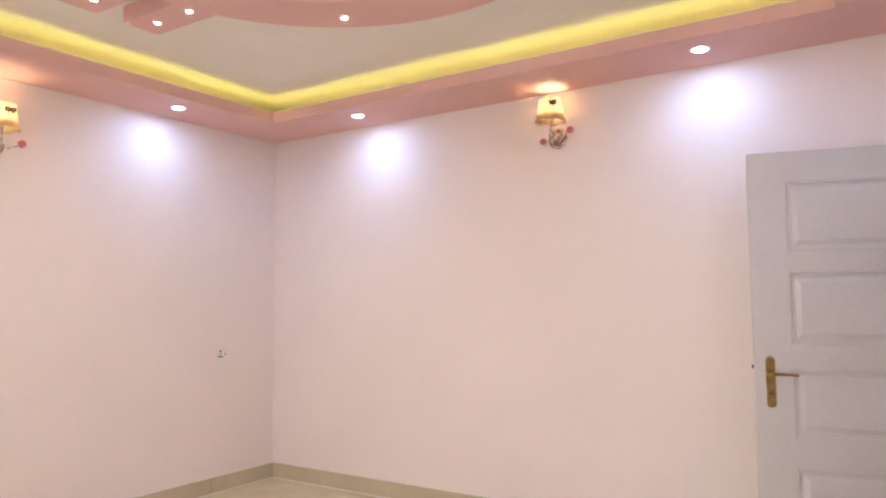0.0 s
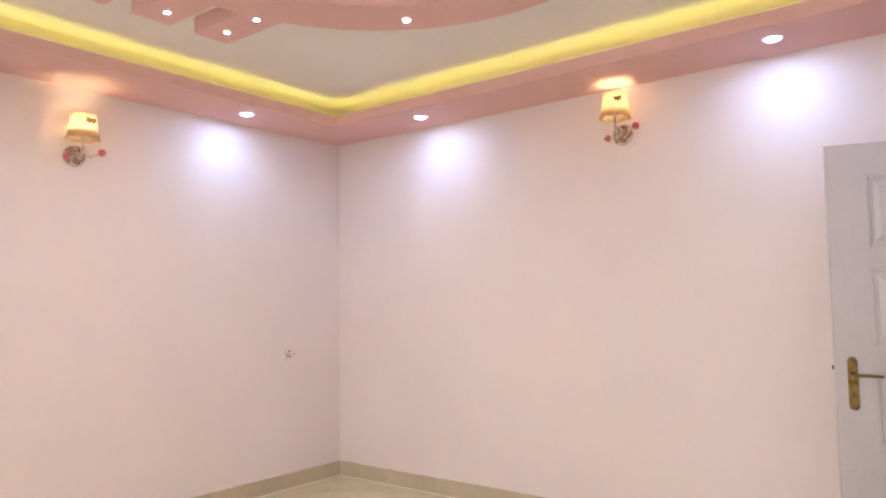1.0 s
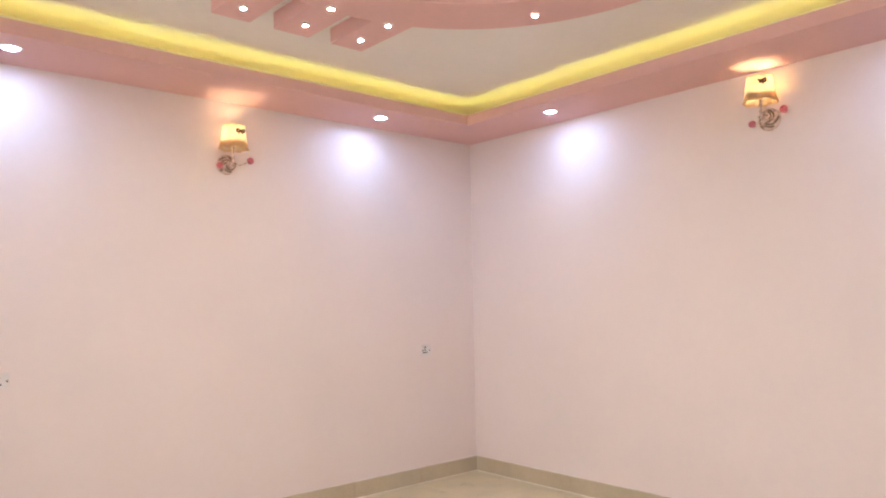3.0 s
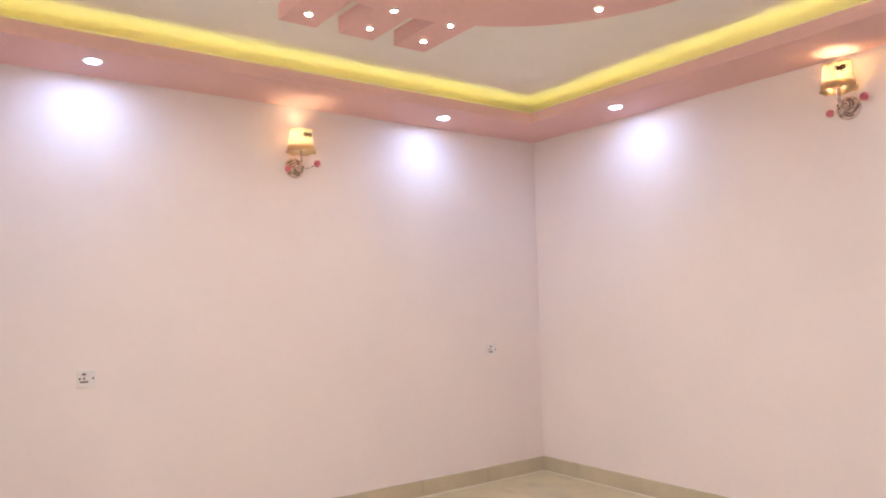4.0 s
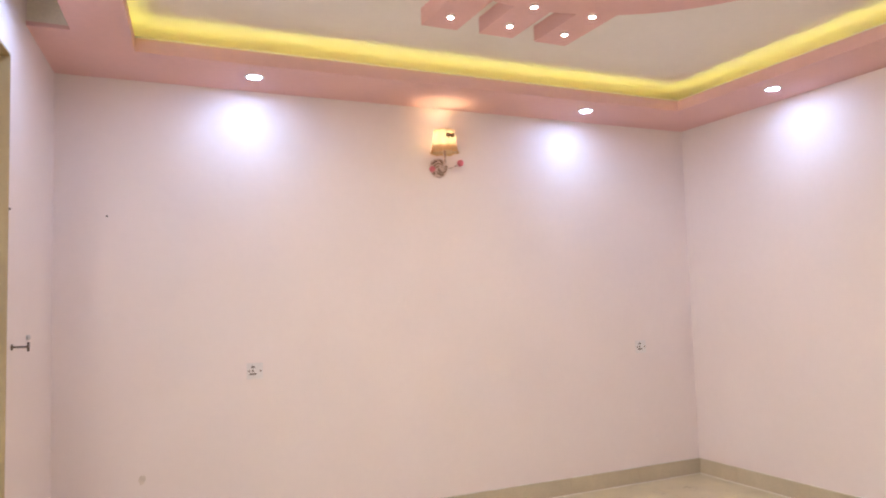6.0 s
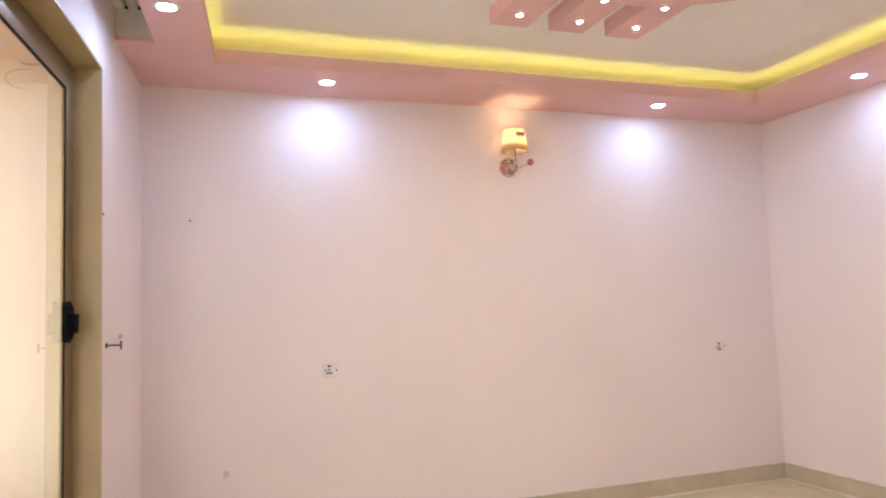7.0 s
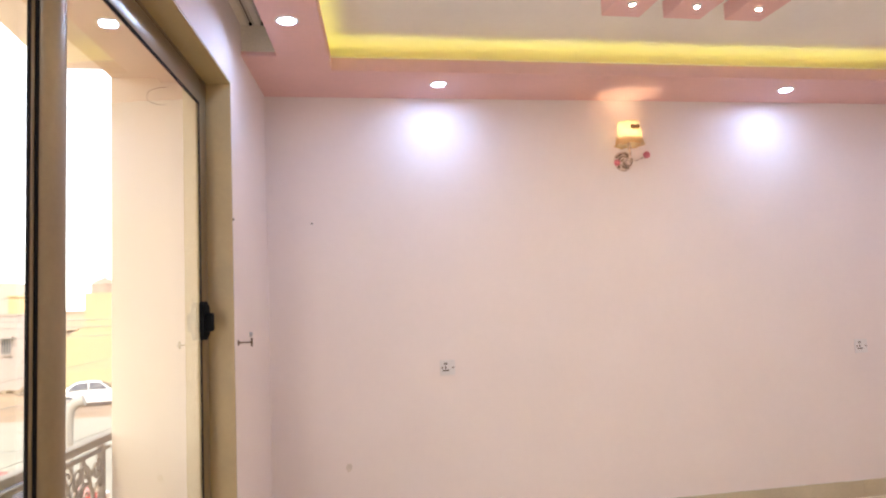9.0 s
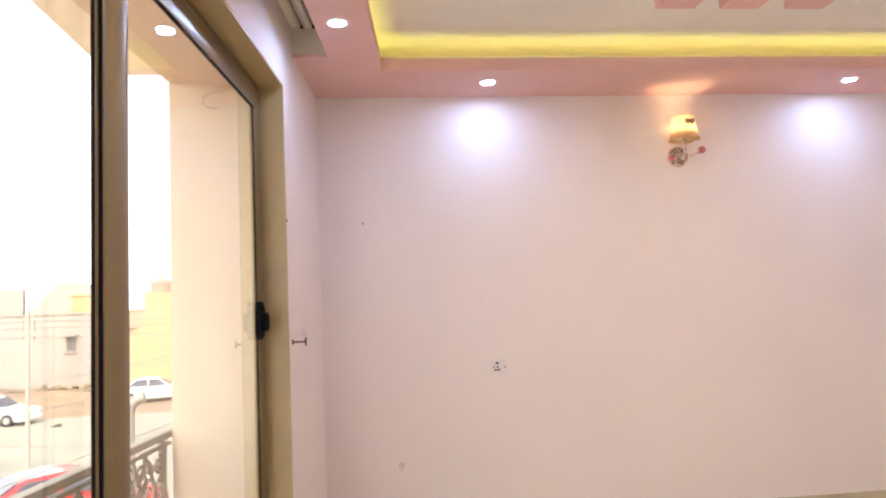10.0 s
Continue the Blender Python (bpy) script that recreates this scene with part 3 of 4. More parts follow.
        for z in (0.866, 1.076):
            lathe(bm, [(0, 0), (0.005, 0), (0.004, 0.0018), (0, 0.002)], 10, Matrix.Translation((cx, sg * (T / 2 + 0.008), z)) @ pose(0, 0, 0, -90 * sg, 0, 0))
        part("plate_screws", bm, BRONZE, h)
    bm = bmesh.new()
    box(bm, (W, -0.011, 0.86), (W + 0.0025, 0.011, 1.09), 0.0008)
    p = part("lock_faceplate", bm, WHITEPLASTIC, r, "pale lock faceplate")
    bm = bmesh.new()
    box(bm, (W + 0.002, -0.007, 1.03), (W + 0.011, 0.007, 1.05), 0.002)
    part("latch", bm, BRONZE, p, "dark latch bolt")
    for z in (0.2, 1.0, 1.85):
        bm = bmesh.new()
        lathe(bm, [(0, 0), (0.007, 0), (0.007, 0.09), (0, 0.09)], 10, Matrix.Translation((-0.002, T / 2 + 0.004, z)))
        part("hinge", bm, BRASS, r, "brass hinge", True)


room_door()


# ---- balcony window ----
def balcony_window():
    r = root("window_1", WALL_C, "wide sliding balcony window in bronze aluminium, closed", "window", kind="structure")
    # stone lining of the inner reveal
    bm = bmesh.new()
    box(bm, (WIN0, -0.150, 0.012), (WIN0 + 0.012, 0.006, WINTOP - 0.012), 0.001)
    part("jamb_lining", bm, STONE, r, "polished yellow stone lining")
    bm = bmesh.new()
    box(bm, (WIN1 - 0.012, -0.205, 0.012), (WIN1, 0.006, WINTOP - 0.012), 0.001)
    part("jamb_lining", bm, STONE, r, "polished yellow stone lining")
    bm = bmesh.new()
    box(bm, (WIN0, -0.205, WINTOP - 0.012), (WIN1, 0.006, WINTOP), 0.001)
    part("head_lining", bm, STONE, r, "polished yellow stone lining")
    bm = bmesh.new()
    box(bm, (WIN0, -WALL_T - 0.11, -0.010), (WIN1, 0.006, 0.012), 0.003)
    part("threshold", bm, STONE, r, "polished yellow stone threshold")
    a, b, t = WIN0 + 0.012, WIN1 - 0.012, WINTOP - 0.012
    # slim outer frame; the sashes in it have deep rounded profiles
    bm = bmesh.new()
    box(bm, (a, -0.150, 0.012), (a + 0.014, -0.114, t), 0.003)
    box(bm, (b - 0.045, -0.205, 0.012), (b, -0.092, t), 0.008)
    box(bm, (a + 0.014, -0.205, t - 0.014), (b - 0.045, -0.102, t), 0.003)
    box(bm, (a + 0.014, -0.205, 0.012), (b - 0.045, -0.092, 0.06), 0.008)
    part("window_frame", bm, ALU, r, "bronze aluminium frame", True)
    mid = 2.53

    def rounded(bm, outline, z0, z1, m=None):
        vs = list(bm.verts)
        prism(bm, outline, z0, z1)
        if m is not None:
            bmesh.ops.transform(bm, matrix=m, verts=[v for v in bm.verts if v not in vs])

    def sash(x0, x1, y, w0, w1, top):
        """Stiles of widths w0 and w1 and a head rail, each a rounded profile that bulges into the room."""
        bm = bmesh.new()

        def profile(u0, u1):
            n = 10
            face = [(u0 + (u1 - u0) * (0.5 - 0.5 * math.cos(math.pi * k / n)), y - 0.004 + 0.010 * math.sin(math.pi * k / n) ** 0.8) for k in range(n + 1)]
            return [(u1, y - 0.016)] + face[::-1] + [(u0, y - 0.016)]
        rounded(bm, profile(x0, x0 + w0), 0.055, t - 0.016)
        rounded(bm, profile(x1 - w1, x1), 0.055, t - 0.016)
        # rails: the same profile laid along the sash
        lay = Matrix(((0, 0, 1, 0), (0, 1, 0, 0), (1, 0, 0, 0), (0, 0, 0, 1)))
        rounded(bm, profile(t - 0.016 - top, t - 0.016), x0 + w0 * 0.55, x1 - w1 * 0.45, lay)
        rounded(bm, profile(0.056, 0.14), x0 + w0 * 0.55, x1 - w1 * 0.45, lay)
        s = part("sash", bm, ALU, r, "bronze aluminium sash", True)
        bm = bmesh.new()
        box(bm, (x0 + w0 - 0.004, y - 0.003, 0.135), (x1 - w1 + 0.004, y + 0.0025, t - 0.012 - top))
        g = part("pane", bm, GLASS, s, "clear glass pane")
        g.visible_shadow = False
        bm = bmesh.new()
        for xa, xb in ((x0 + w0 - 0.002, x0 + w0 + 0.011), (x1 - w1 - 0.006, x1 - w1 + 0.002)):
            box(bm, (xa, y - 0.008, 0.14), (xb, y + 0.004, t - 0.016 - top))
        box(bm, (x0 + w0 + 0.011, y - 0.008, t - 0.025 - top), (x1 - w1 - 0.006, y + 0.004, t - 0.014 - top))
        box(bm, (x0 + w0 + 0.011, y - 0.008, 0.138), (x1 - w1 - 0.006, y + 0.004, 0.146))
        part("seal", bm, SEAL, s, "black rubber seal")
        return s

    s1 = sash(a + 0.010, mid + 0.012, -0.103, 0.128, 0.060, 0.112)
    sash(mid - 0.10, b - 0.035, -0.158, 0.058, 0.058, 0.112)
    # meeting stile cover, a half-round profile, and the double seal beside it
    bm = bmesh.new()
    lathe(bm, [(0.061, 0.06), (0.061, t - 0.05), (0.0, t - 0.05)], 32)
    bmesh.ops.scale(bm, vec=(1.0, 0.45, 1.0), verts=bm.verts)
    bmesh.ops.translate(bm, vec=(mid - 0.006, -0.100, 0), verts=bm.verts)
    part("meeting_stile", bm, ALU, s1, "rounded bronze meeting stile", True)
    for u0, u1, v in ((2.584, 2.598, -0.098), (2.618, 2.630, -0.100)):
        bm = bmesh.new()
        box(bm, (u0, v - 0.005, 0.06), (u1, v, t - 0.05), 0.001)
        part("brush_seal", bm, SEAL, s1, "black brush seal")
    bm = bmesh.new()
    box(bm, (2.5985, -0.106, 0.06), (2.6175, -0.101, t - 0.05), 0.001)
    part("interlock", bm, ALU, s1, "bronze interlock strip")
    # latch on the first sash
    hb = a + 0.150
    bm = bmesh.new()
    outline = [(hb + q * 0.052, 1.353 + w * 0.082) for q, w in ((-1, -0.55), (-0.8, -0.75), (0.1, -1), (0.7, -0.98), (0.95, -0.8), (1, -0.5), (1, 0.5), (0.95, 0.8), (0.7, 0.98), (0.1, 1), (-0.8, 0.75), (-1, 0.55))]
    prism(bm, outline, 0.074, 0.094)
    bmesh.ops.transform(bm, matrix=Matrix(((1, 0, 0, 0), (0, 0, -1, 0), (0, 1, 0, 0), (0, 0, 0, 1))), verts=bm.verts)
    lt = part("latch_body", bm, BLACK, r, "black sash latch")
    bm = bmesh.new()
    box(bm, (hb - 0.038, -0.078, 1.306), (hb + 0.034, -0.050, 1.386), 0.012)
    part("latch_grip", bm, BLACK, lt, "black latch grip", True)


balcony_window()


# ---- balcony railing at the outer edge of the opening ----
def spiral(cx, cz, r0, turns, start, sgn):
    n = int(14 * turns)
    return [(cx + r0 * (1 - 0.8 * i / n) * math.cos(start + sgn * 2 * math.pi * turns * i / n), 0, cz + r0 * (1 - 0.8 * i / n) * math.sin(start + sgn * 2 * math.pi * turns * i / n)) for i in range(n + 1)]


def railing():
    r = root("railing", WALL_C @ pose(0, -0.565, -0.034), "taupe wrought iron railing with scrollwork outside the window", "railing")
    bm = bmesh.new()
    box(bm, (WIN0 - 0.05, -0.024, 0.880), (WIN1 - 0.016, 0.024, 0.912), 0.006)
    part("handrail", bm, RAIL, r)
    for z in (0.10, 0.852):
        bm = bmesh.new()
        box(bm, (WIN0 - 0.05, -0.009, z - 0.009), (WIN1 - 0.016, 0.009, z + 0.009), 0.002)
        part("rail_bar", bm, RAIL, r)
    n = 5
    step = (WIN1 - WIN0 - 0.06) / n
    for i in range(n + 1):
        bm = bmesh.new()
        x = WIN0 + 0.03 + i * step
        box(bm, (x - 0.014, -0.014, 0.046), (x + 0.014, 0.014, 0.874), 0.002)
        part("post", bm, RAIL, r)
    # one panel of scrolls, shared by all bays
    bm = bmesh.new()
    half = step / 2 - 0.02
    rnd = random.Random(3)
    for sg in (-1, 1):
        for cz, q in ((0.20, 0.085), (0.37, 0.080), (0.53, 0.080), (0.67, 0.070), (0.785, 0.055)):
            for cx in (0.045, 0.135, 0.225):
                tube(bm, spiral(sg * (cx + rnd.uniform(-0.012, 0.012)), cz + rnd.uniform(-0.015, 0.015), q * rnd.uniform(0.8, 1.05), 1.5, rnd.uniform(0, 6.28), rnd.choice((-1, 1))), 0.0075, 5, 0.0055)
        tube(bm, [(sg * (0.135 + 0.06 * math.sin(z * 12)), 0, z) for z in [0.10 + 0.75 * i / 24 for i in range(25)]], 0.008, 5)
        tube(bm, [(sg * (0.04 + 0.05 * math.sin(z * 14 + 2)), 0, z) for z in [0.10 + 0.75 * i / 24 for i in range(25)]], 0.007, 5)
        for k in range(18):
            c = (sg * rnd.uniform(0.03, 0.25), 0, rnd.uniform(0.16, 0.78))
            a = rnd.uniform(0, 6.28)
            tube(bm, [c, (c[0] + 0.025 * math.cos(a), 0.004, c[2] + 0.025 * math.sin(a)), (c[0] + 0.05 * math.cos(a + 0.3), 0, c[2] + 0.05 * math.sin(a + 0.3))], 0.012, 5, 0.004)
    first = part("scroll_panel", bm, RAIL, r, "scrollwork panel", True, pose(WIN0 + 0.03 + step / 2, 0, 0))
    for i in range(1, n):
        ob = new("scroll_panel", first.data)
        ob.parent = r
        ob.matrix_basis = pose(WIN0 + 0.03 + step * (i + 0.5), 0, 0)
        tagged(ob, "scrollwork panel")


railing()

# loose wire loop on the outer reveal
bm = bmesh.new()
tube(bm, [(WIN0 + 0.036 + 0.012 * math.sin(math.pi * i / 16), -0.268 - 0.010 * i / 16 - 0.085 * math.sin(math.pi * i / 16) ** 0.7, 2.415 - 0.083 * (0.5 - 0.5 * math.cos(math.pi * i / 16))) for i in range(17)], 0.0016, 5)
tagged(part("wire_loop", bm, BRONZE, None, "thin dark wire loop hanging on the cream reveal", True, WALL_C), "", "wire")

# ---- outside ----
G = -3.4
SAND = material("pale sandy ground", (0.27, 0.18, 0.11), 0.95, vary=0.25, scale=0.35, bump=0.4, bump_scale=9, fine=0.12)
ROADM = material("dusty pale road", (0.27, 0.245, 0.19), 0.9, vary=0.1, scale=0.3, fine=0.08)
FAC_PALE = material("pale pink render", (0.32, 0.26, 0.225), 0.85, vary=0.06, scale=0.5, fine=0.05)
FAC_WHITE = material("whitewashed render", (0.31, 0.285, 0.24), 0.85, vary=0.05, scale=0.5, fine=0.04)
FAC_YEL = material("ochre yellow render", (0.39, 0.29, 0.15), 0.85, vary=0.07, scale=0.5, fine=0.05)
FAC_TAN = material("tan render", (0.36, 0.27, 0.19), 0.85, vary=0.08, scale=0.5, fine=0.05)
DARKGLASS = material("dark window glass", (0.05, 0.05, 0.06), 0.15)
CARWHITE = material("white car paint", (0.72, 0.72, 0.70), 0.25, coat=0.5, vary=0.02)
CARRED = material("red car paint", (0.50, 0.03, 0.035), 0.25, coat=0.5, vary=0.04)
TYRE = material("tyre rubber", (0.02, 0.02, 0.02), 0.8)
CONCRETE = material("weathered concrete", (0.34, 0.30, 0.24), 0.85, vary=0.1, scale=3)
CABLE = material("grey cable", (0.20, 0.19, 0.17), 0.6)
PIPEGREY = material("grey drain pipe", (0.27, 0.25, 0.21), 0.6, vary=0.08, scale=6)

bm = bmesh.new()
bmesh.ops.create_grid(bm, x_segments=40, y_segments=40, size=4500, matrix=Matrix.Translation((0, 0, G)))
solid("ground", bm, SAND, "bare sandy ground of the street", "ground")
bm = bmesh.new()
box(bm, (-90, 20, G - 0.1), (60, 39.3, G + 0.03))
solid("road", bm, ROADM, "dusty pale road below the window", "road", m=pose(0, 0, 0, 0, 0, -3))
# the house below and above the room
bm = bmesh.new()
box(bm, (-1.0, YD - 6, G - 0.1), (XB + 5, YA + 0.6, -0.25))
solid("house_base", bm, RENDER, "cream rendered lower storey of the house", "building")


def building(name, m, w, d, h, mat, label, windows, steps=(), front=(), gable=(), rooms=()):
    """Local x along the facade, y back from it; windows are (x, z, width, height); front and gable are outlines in x and z."""
    r = root(name, m, label, "building")
    upright = Matrix(((1, 0, 0, 0), (0, 0, -1, 0), (0, 1, 0, 0), (0, 0, 0, 1)))
    bm = bmesh.new()
    if front:
        prism(bm, front, -d, 0)
        bmesh.ops.transform(bm, matrix=upright, verts=bm.verts)
    else:
        box(bm, (0, 0, -0.2), (w, d, h))
    for x0, x1, z1 in steps:
        box(bm, (x0, 0.3, h - 0.1), (x1, 0.9, z1))
    part("wall", bm, mat, r)
    if not front:
        bm = bmesh.new()
        box(bm, (-0.08, -0.08, h), (w + 0.08, 0.12, h + 0.12))
        part("parapet", bm, mat, r)
    if gable:
        bm = bmesh.new()
        prism(bm, gable, -d * 0.7, -0.5)
        bmesh.ops.transform(bm, matrix=upright, verts=bm.verts)
        part("gable", bm, FAC_WHITE, r, "whitewashed curved gable")
    for x0, x1, z0, z1 in rooms:
        bm = bmesh.new()
        box(bm, (x0, 0.25, z0), (x1, d * 0.5, z1))
        box(bm, (x0 - 0.1, 0.15, z1), (x1 + 0.1, d * 0.5 + 0.1, z1 + 0.12))
        part("roof_room", bm, FAC_YEL, r, "small yellow room on the roof")
    for x, z, ww, hh in windows:
        bm = bmesh.new()
        box(bm, (x, -0.05, z), (x + ww, 0.06, z + hh), 0.01)
        f = part("window", bm, mat, r)
        bm = bmesh.new()
        box(bm, (x + 0.07, -0.06, z + 0.07), (x + ww - 0.07, -0.045, z + hh - 0.07))
        part("pane", bm, DARKGLASS, f, "dark glass")
        bm = bmesh.new()
        box(bm, (x - 0.08, -0.16, z - 0.08), (x + ww + 0.08, 0.0, z), 0.01)
        part("sill", bm, mat, f)
        for k in range(3):
            bm = bmesh.new()
            bx = x + ww * (k + 1) / 4
            box(bm, (bx - 0.02, -0.085, z + 0.05), (bx + 0.02, -0.062, z + hh - 0.05))
            part("bar", bm, CONCRETE, f, "pale window bar")
        bm = bmesh.new()
        box(bm, (x - 0.15, -0.55, z + hh + 0.02), (x + ww + 0.15, 0.0, z + hh + 0.12), 0.02)
        part("canopy", bm, mat, f)
    return r


building("house", pose(-34, 60, G, 0, 0, 4), 13.2, 9, 5.75, FAC_PALE, "pale pink rendered house with barred window and white gable", [(10.2, 2.75, 0.75, 1.25)], ((0.0, 6.9, 7.95),), gable=[(6.9, 5.6), (12.9, 5.6), (12.9, 8.0), (11.4, 8.25), (10.0, 8.35), (9.3, 8.15), (8.6, 7.6), (7.8, 6.6)], rooms=((10.6, 12.7, 5.6, 7.2),))
building("house", pose(-19.3, 57, G, 0, 0, 2), 10, 9, 4.6, FAC_YEL, "ochre yellow rendered house with a sloping front wall", [(5.5, 2.0, 1.2, 1.3)], ((2.5, 9.5, 7.15),), front=[(0, -0.2), (10, -0.2), (10, 5.6), (4.4, 5.5), (2.9, 4.9), (1.55, 4.15), (0, 3.5)])
# tan block between the houses, put in for the yellow house's shaded side
building("house", pose(-20.2, 60.5, G, 0, 0, 2), 3.2, 6, 5.8, FAC_TAN, "tan block coloured as the yellow house's shaded side", [(1.2, 3.4, 0.7, 1.0)])
building("house", pose(-62, 66, G, 0, 0, 6), 26, 10, 5.5, FAC_TAN, "tan rendered long low house far down the street", [(4, 2, 1.2, 1.4), (12, 2, 1.2, 1.4), (20, 2, 1.2, 1.4)])


def car(m, paint, label):
    r = root("car", m, label, "car", "parked cars")
    L, W = 4.35, 1.72
    low = [(-2.17, 0.32), (-2.1, 0.22), (2.1, 0.22), (2.17, 0.36), (2.15, 0.62), (1.95, 0.76), (1.05, 0.92), (-1.2, 0.96), (-2.05, 0.92), (-2.16, 0.75)]
    bm = bmesh.new()
    sides = []
    for sg, q in ((-1, 1.0), (1, 1.0)):
        sides.append([bm.verts.new((x, sg * W / 2 * q * (0.93 if abs(x) > 2.0 else 1.0), z)) for x, z in low])
    n = len(low)
    bm.faces.new(sides[0]), bm.faces.new(sides[1][::-1])
    for i in range(n):
        bm.faces.new((sides[0][i], sides[0][(i + 1) % n], sides[1][(i + 1) % n], sides[1][i]))
    bmesh.ops.bevel(bm, geom=list(bm.edges), offset=0.06, segments=2, affect="EDGES")
    part("body", bm, paint, r, "", True)
    cab = [(1.0, 0.90, 0.80), (0.35, 1.38, 0.64), (-0.2, 1.46, 0.62), (-1.0, 1.40, 0.62), (-1.75, 0.93, 0.78)]
    bm = bmesh.new()
    a = [bm.verts.new((x, -y, z)) for x, z, y in cab]
    b = [bm.verts.new((x, y, z)) for x, z, y in cab]
    bm.faces.new(a[::-1]), bm.faces.new(b)
    for i in range(5):
        j = (i + 1) % 5
        bm.faces.new((a[i], a[j], b[j], b[i]))
    bmesh.ops.bevel(bm, geom=list(bm.edges), offset=0.05, segments=2, affect="EDGES")
    part("cabin", bm, paint, r, "", True)
    glass = [[(0.93, -0.70, 0.97), (0.93, 0.70, 0.97), (0.42, 0.58, 1.35), (0.42, -0.58, 1.35)], [(-1.68, 0.66, 0.99), (-1.68, -0.66, 0.99), (-1.10, -0.56, 1.36), (-1.10, 0.56, 1.36)]]
    for sg in (-1, 1):
        glass.append([(0.75, sg * 0.785, 0.98), (-0.25, sg * 0.785, 0.98), (-0.25, sg * 0.655, 1.37), (0.33, sg * 0.655, 1.34)])
        glass.append([(-0.33, sg * 0.785, 0.98), (-1.40, sg * 0.775, 0.99), (-0.98, sg * 0.660, 1.34), (-0.33, sg * 0.655, 1.37)])
    for q in glass:
        bm = bmesh.new()
        c = sum((Vector(p) for p in q), Vector()) / 4
        nrm = (Vector(q[1]) - Vector(q[0])).cross(Vector(q[3]) - Vector(q[0])).normalized()
        if nrm.dot(c - Vector((-0.3, 0, 0.9))) < 0:
            nrm = -nrm
        f0 = [bm.verts.new(Vector(p) - nrm * 0.03) for p in q]
        f1 = [bm.verts.new(Vector(p) + nrm * 0.022) for p in q]
        bm.faces.new(f0), bm.faces.new(f1)
        for i in range(4):
            bm.faces.new((f0[i], f0[(i + 1) % 4], f1[(i + 1) % 4], f1[i]))
        part("car_window", bm, DARKGLASS, r, "dark glass")
    for x in (-1.32, 1.32):
        for sg in (-1, 1):
            bm = bmesh.new()
            lathe(bm, [(0.18, -0.09), (0.28, -0.1), (0.315, -0.06), (0.315, 0.06), (0.28, 0.1), (0.18, 0.09)], 20, Matrix.Translation((x, sg * 0.79, 0.315)) @ pose(0, 0, 0, 90, 0, 0))
            w = part("wheel", bm, TYRE, r, "black tyre", True)
            bm = bmesh.new()
            lathe(bm, [(0, -0.08), (0.19, -0.07), (0.19, 0.07), (0, 0.08)], 16, Matrix.Translation((x, sg * 0.79, 0.315)) @ pose(0, 0, 0, 90, 0, 0))
            part("rim", bm, CHROME, w, "silver rim", True)
    for x, mt, nm in ((2.12, CHROME, "headlight"), (-2.12, CARRED, "tail_light")):
        for sg in (-1, 1):
            bm = bmesh.new()
            box(bm, (x - 0.05, sg * 0.62 - 0.16, 0.60), (x + 0.05, sg * 0.62 + 0.16, 0.74), 0.02)
            part(nm, bm, mt, r)
    return r


car(pose(-13.1, 46.6, G, 0, 0, 12), CARWHITE, "white saloon car parked by the yellow house")
car(pose(-18.75, 38.7, G, 0, 0, -8), CARWHITE, "white hatchback car parked on sandy ground")
car(pose(-7.2, 18.3, G, 0, 0, 35), CARRED, "bright red car parked on the road below")

# utility pole with cross-arms and cables
pole = root("utility_pole", pose(-11.7, 26.6, G), "pale concrete utility pole with steel cross-arms", "utility pole")
bm = bmesh.new()
tube(bm, [(0, 0, -0.2), (0, 0, 5.5)], 0.095, 10, 0.055)
part("post", bm, CONCRETE, pole, "", True)
for z in (4.35, 4.68, 4.9):
    bm = bmesh.new()
    box(bm, (-0.22, -0.04, z - 0.03), (0.22, 0.04, z + 0.03), 0.008)
    arm = part("cross_arm", bm, CONCRETE, pole)
    for x in (-0.18, 0.18):
        bm = bmesh.new()
        lathe(bm, [(0, 0), (0.04, 0.0), (0.05, 0.05), (0.03, 0.12), (0, 0.12)], 8, Matrix.Translation((x, 0, z + 0.03)))
        part("insulator", bm, CABLE, arm, "grey insulator", True)


def cable(p, q, sag, rad):
    bm = bmesh.new()
    p, q = Vector(p), Vector(q)
    tube(bm, [p.lerp(q, i / 16) - Vector((0, 0, sag * 4 * (i / 16) * (1 - i / 16))) for i in range(17)], rad, 5)
    tagged(part("overhead_cable", bm, CABLE, None, "grey overhead cable between street poles", True), "", "cable", "overhead cables")


for z, sag in ((4.45, 0.5), (4.78, 0.5), (5.0, 0.45)):
    cable((-11.7, 26.6, G + z), (18, 33, G + z + 1.2), sag, 0.018)
    cable((-11.7, 26.6, G + z), (-42, 24, G + z + 0.6), sag, 0.018)
for p, q, sag, rad in (((-30, 26, -1.9), (12, 26, 1.8), 0.15, 0.012), ((-22, 11.4, -3.2), (10, 38.5, 2.7), 0.15, 0.011), ((-32, 20, -0.9), (16, 20, -2.1), 0.2, 0.010), ((-9.46, 5.0, -1.9), (4.2, 16.0, 2.0), 0.05, 0.007), ((-30, 6.0, -4.0), (14, 49, 4.2), 0.1, 0.012)):
    cable(p, q, sag, rad)

# grey vent pipe with an elbow, beyond the railing
bm = bmesh.new()
c0 = Vector((-3.83, 12.2, 0))
tube(bm, [c0 + Vector((0, 0, z)) for z in (G, -1.5, -0.3, -0.08)] + [c0 + Vector((0.03, 0.0, 0.06)), c0 + Vector((0.12, 0, 0.15)), c0 + Vector((0.24, 0, 0.19))], 0.085, 12)
tagged(part("vent_pipe", bm, PIPEGREY, None, "grey vent pipe with a bent elbow standing outside", True), "", "pipe")

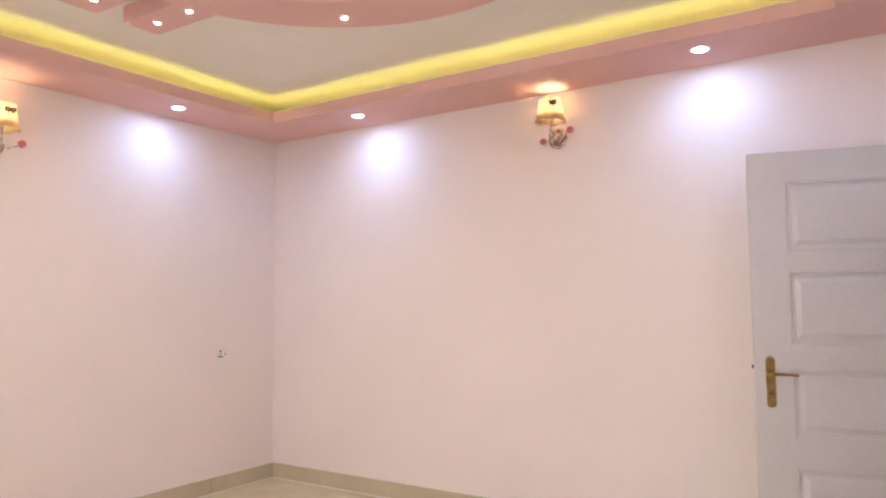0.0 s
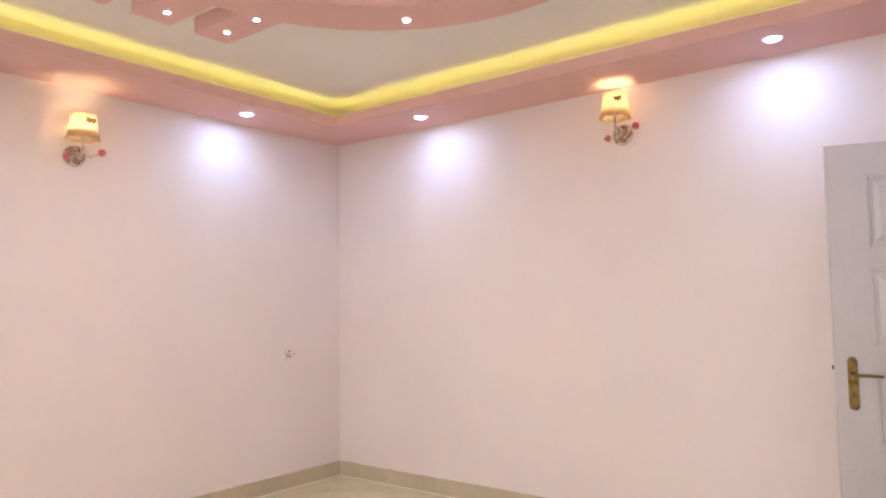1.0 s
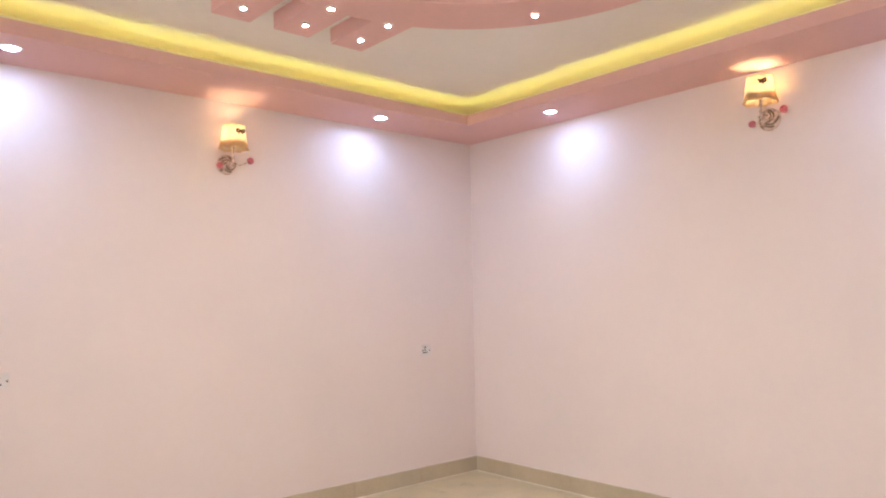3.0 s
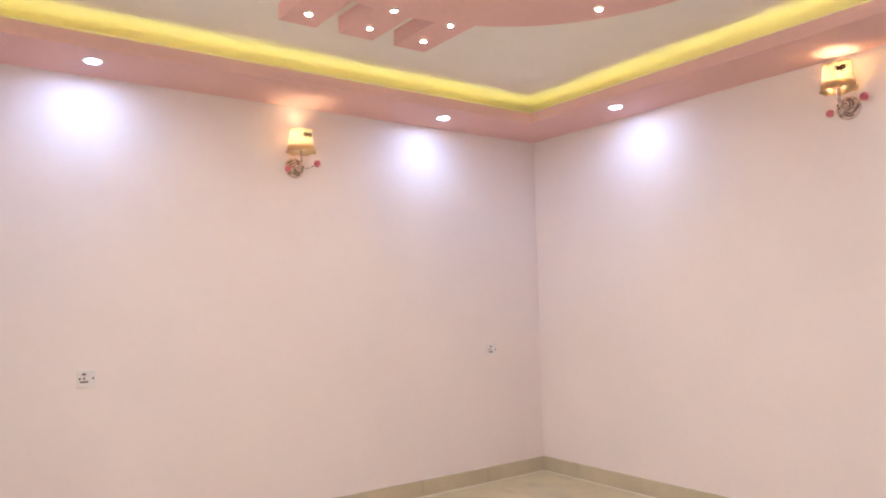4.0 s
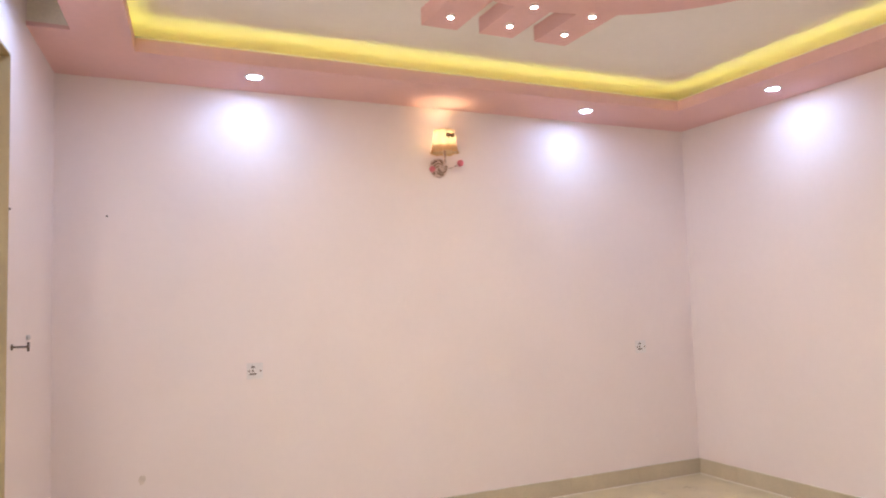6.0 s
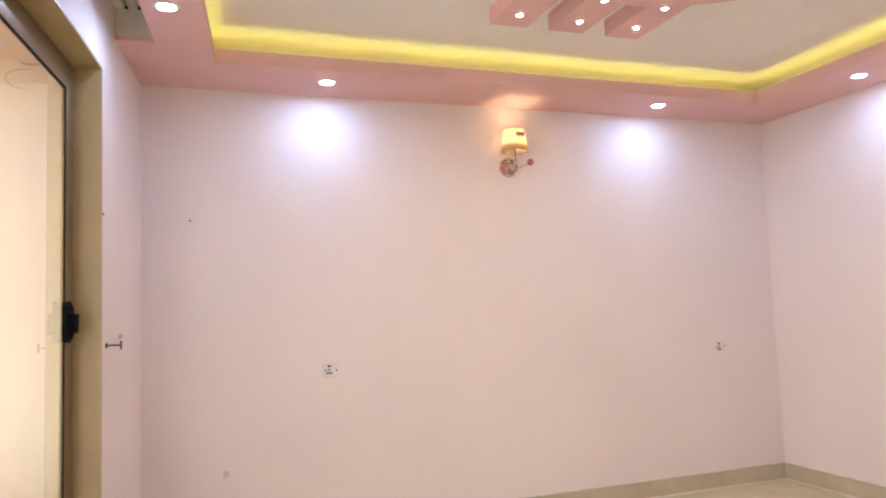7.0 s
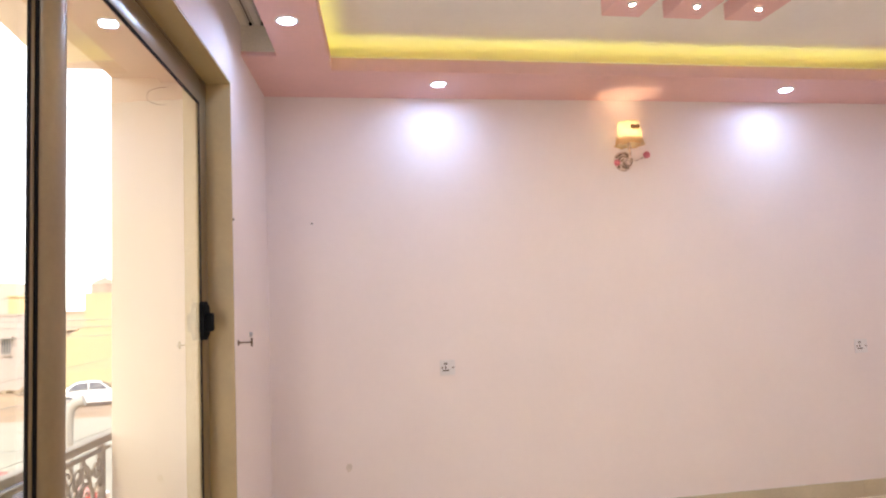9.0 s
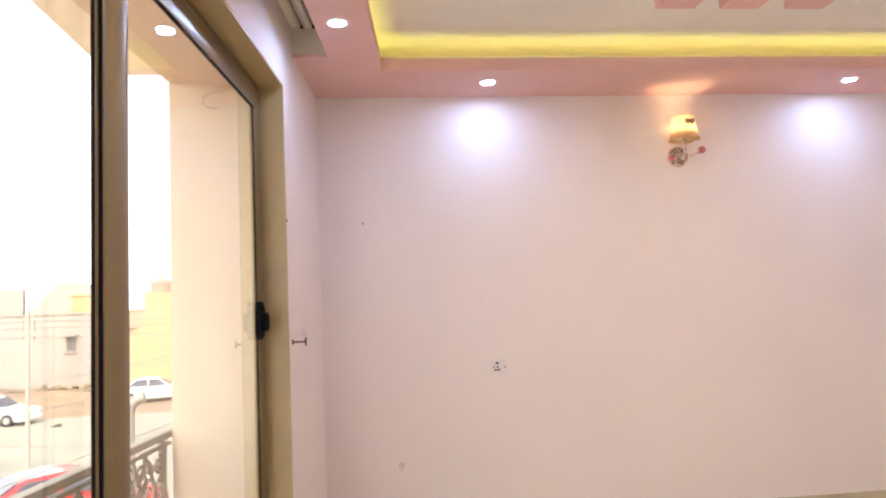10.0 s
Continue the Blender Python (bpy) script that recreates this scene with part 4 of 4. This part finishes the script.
# broken stones and weeds along the foot of the pale house, and a scrap of wood on the road
RUBBLE = material("brown rubble", (0.17, 0.125, 0.08), 0.95, vary=0.3, scale=2)
WOODSCRAP = material("dark weathered wood", (0.05, 0.04, 0.03), 0.9, vary=0.2, scale=8)
rnd = random.Random(21)
bm = bmesh.new()
for k in range(70):
    q = rnd.uniform(0.10, 0.34)
    x = rnd.uniform(-30, -13)
    y = (58.9 if x < -20.5 else 55.9) + rnd.uniform(-1.4, 0.5)
    r = bmesh.ops.create_icosphere(bm, subdivisions=1, radius=q, matrix=Matrix.Translation((x, y, G + q * 0.25)) @ Matrix.Diagonal((rnd.uniform(0.8, 1.9), 1.0, rnd.uniform(0.5, 1.1), 1)))
    for v in r["verts"]:
        v.co += Vector((rnd.uniform(-0.3, 0.3), rnd.uniform(-0.3, 0.3), rnd.uniform(-0.2, 0.2))) * q
tagged(part("rubble", bm, RUBBLE, None, "brown broken stones along the foot of the houses"), "", "rubble", "", "stuff")
bm = bmesh.new()
box(bm, (-0.24, -0.07, 0.0), (0.24, 0.07, 0.05), 0.01)
box(bm, (-0.05, -0.05, 0.045), (0.20, 0.05, 0.12), 0.01)
tagged(part("wood_scrap", bm, WOODSCRAP, None, "dark scrap of wood lying on the road", at=pose(-14.82, 36.66, G + 0.03, 0, 0, 25)), "", "wood scrap")

# blue drum at the roadside and a water tank on the yellow house
DRUM = material("blue plastic", (0.04, 0.06, 0.32), 0.4, vary=0.1)
TANKM = material("brown tank", (0.30, 0.21, 0.15), 0.6, vary=0.1, scale=2)
bm = bmesh.new()
lathe(bm, [(0, 0), (0.29, 0), (0.30, 0.05), (0.28, 0.3), (0.30, 0.33), (0.28, 0.36), (0.28, 0.62), (0.30, 0.65), (0.28, 0.68), (0.29, 0.92), (0.27, 0.95), (0, 0.93)], 20)
tagged(part("drum", bm, DRUM, None, "blue plastic drum standing beside the road", True, pose(-13.1, 26.4, G + 0.03)), "", "drum")
bm = bmesh.new()
lathe(bm, [(0, -0.05), (0.95, -0.05), (0.98, 0.1), (0.92, 0.45), (0.95, 0.9), (0.6, 1.2), (0.2, 1.3), (0.2, 1.4), (0, 1.4)], 20)
tagged(part("water_tank", bm, TANKM, None, "brown rooftop water tank on the yellow house", True, pose(-16.0, 59.5, G + 7.0)), "", "water tank")

# ---- skirting and floor tiles, piece by piece ----
bm = bmesh.new()
box(bm, (0.001, 0, 0.0), (0.599, 0.012, 0.115), 0.002)
skirt_mesh = finish("tile", bm, SKIRT)


def skirting(name, m, length):
    r = root(name, m, "sand coloured stone tile skirting along the wall", "baseboard", kind="structure")
    n = int(length // 0.6)
    for i in range(n):
        ob = new("tile", skirt_mesh)
        ob.parent = r
        ob.matrix_basis = pose(i * 0.6, 0, 0)
    bm = bmesh.new()
    box(bm, (0.002, 0.012, 0.0), (length - 0.002, 0.020, 0.005), 0.001)
    part("sealant", bm, SEALANT, r, "pale sealant line")
    rnd = random.Random(len(name))
    bm = bmesh.new()
    x = 0.01
    while x < length - 0.2:
        w = rnd.uniform(0.05, 0.18)
        box(bm, (x, 0.0, 0.113), (x + w, rnd.uniform(0.005, 0.011), 0.115 + rnd.uniform(0.001, 0.005)), 0.0008)
        x += w + rnd.uniform(0.0, 0.25)
    part("filler", bm, SEALANT, r, "smeared white filler on the top edge")
    rest = length - n * 0.6
    if rest > 0.02:
        bm = bmesh.new()
        box(bm, (n * 0.6 + 0.001, 0, 0.0), (length - 0.001, 0.012, 0.115), 0.002)
        part("tile", bm, SKIRT, r)


skirting("baseboard_north", pose(XB, YA, 0, 0, 0, 180), XB - XC)
skirting("baseboard_east", pose(XB, YD, 0, 0, 0, 90), YA - YD - 0.013)
skirting("baseboard_west", WALL_C @ pose(0.014, 0, 0), WIN0 - 0.016)
skirting("baseboard_south", pose(-0.7, YD, 0), DOOR_X0 + 0.69)

bm = bmesh.new()
box(bm, (0.0015, 0.0015, -0.011), (0.5985, 0.5985, 0.0), 0.001)
tile_mesh = finish("tile", bm, TILE)
bm = bmesh.new()
box(bm, (0.0015, 0.225, -0.011), (0.5985, 0.5985, 0.0), 0.001)
cut_mesh = finish("tile", bm, TILE)
for i in range(9):
    for j in range(8):
        y = YA - 0.6 * (j + 1)
        ob = new("tile", cut_mesh if j == 7 else tile_mesh)
        ob.parent = floor
        ob.matrix_basis = pose(XB - 0.6 * (i + 1), y, 0)
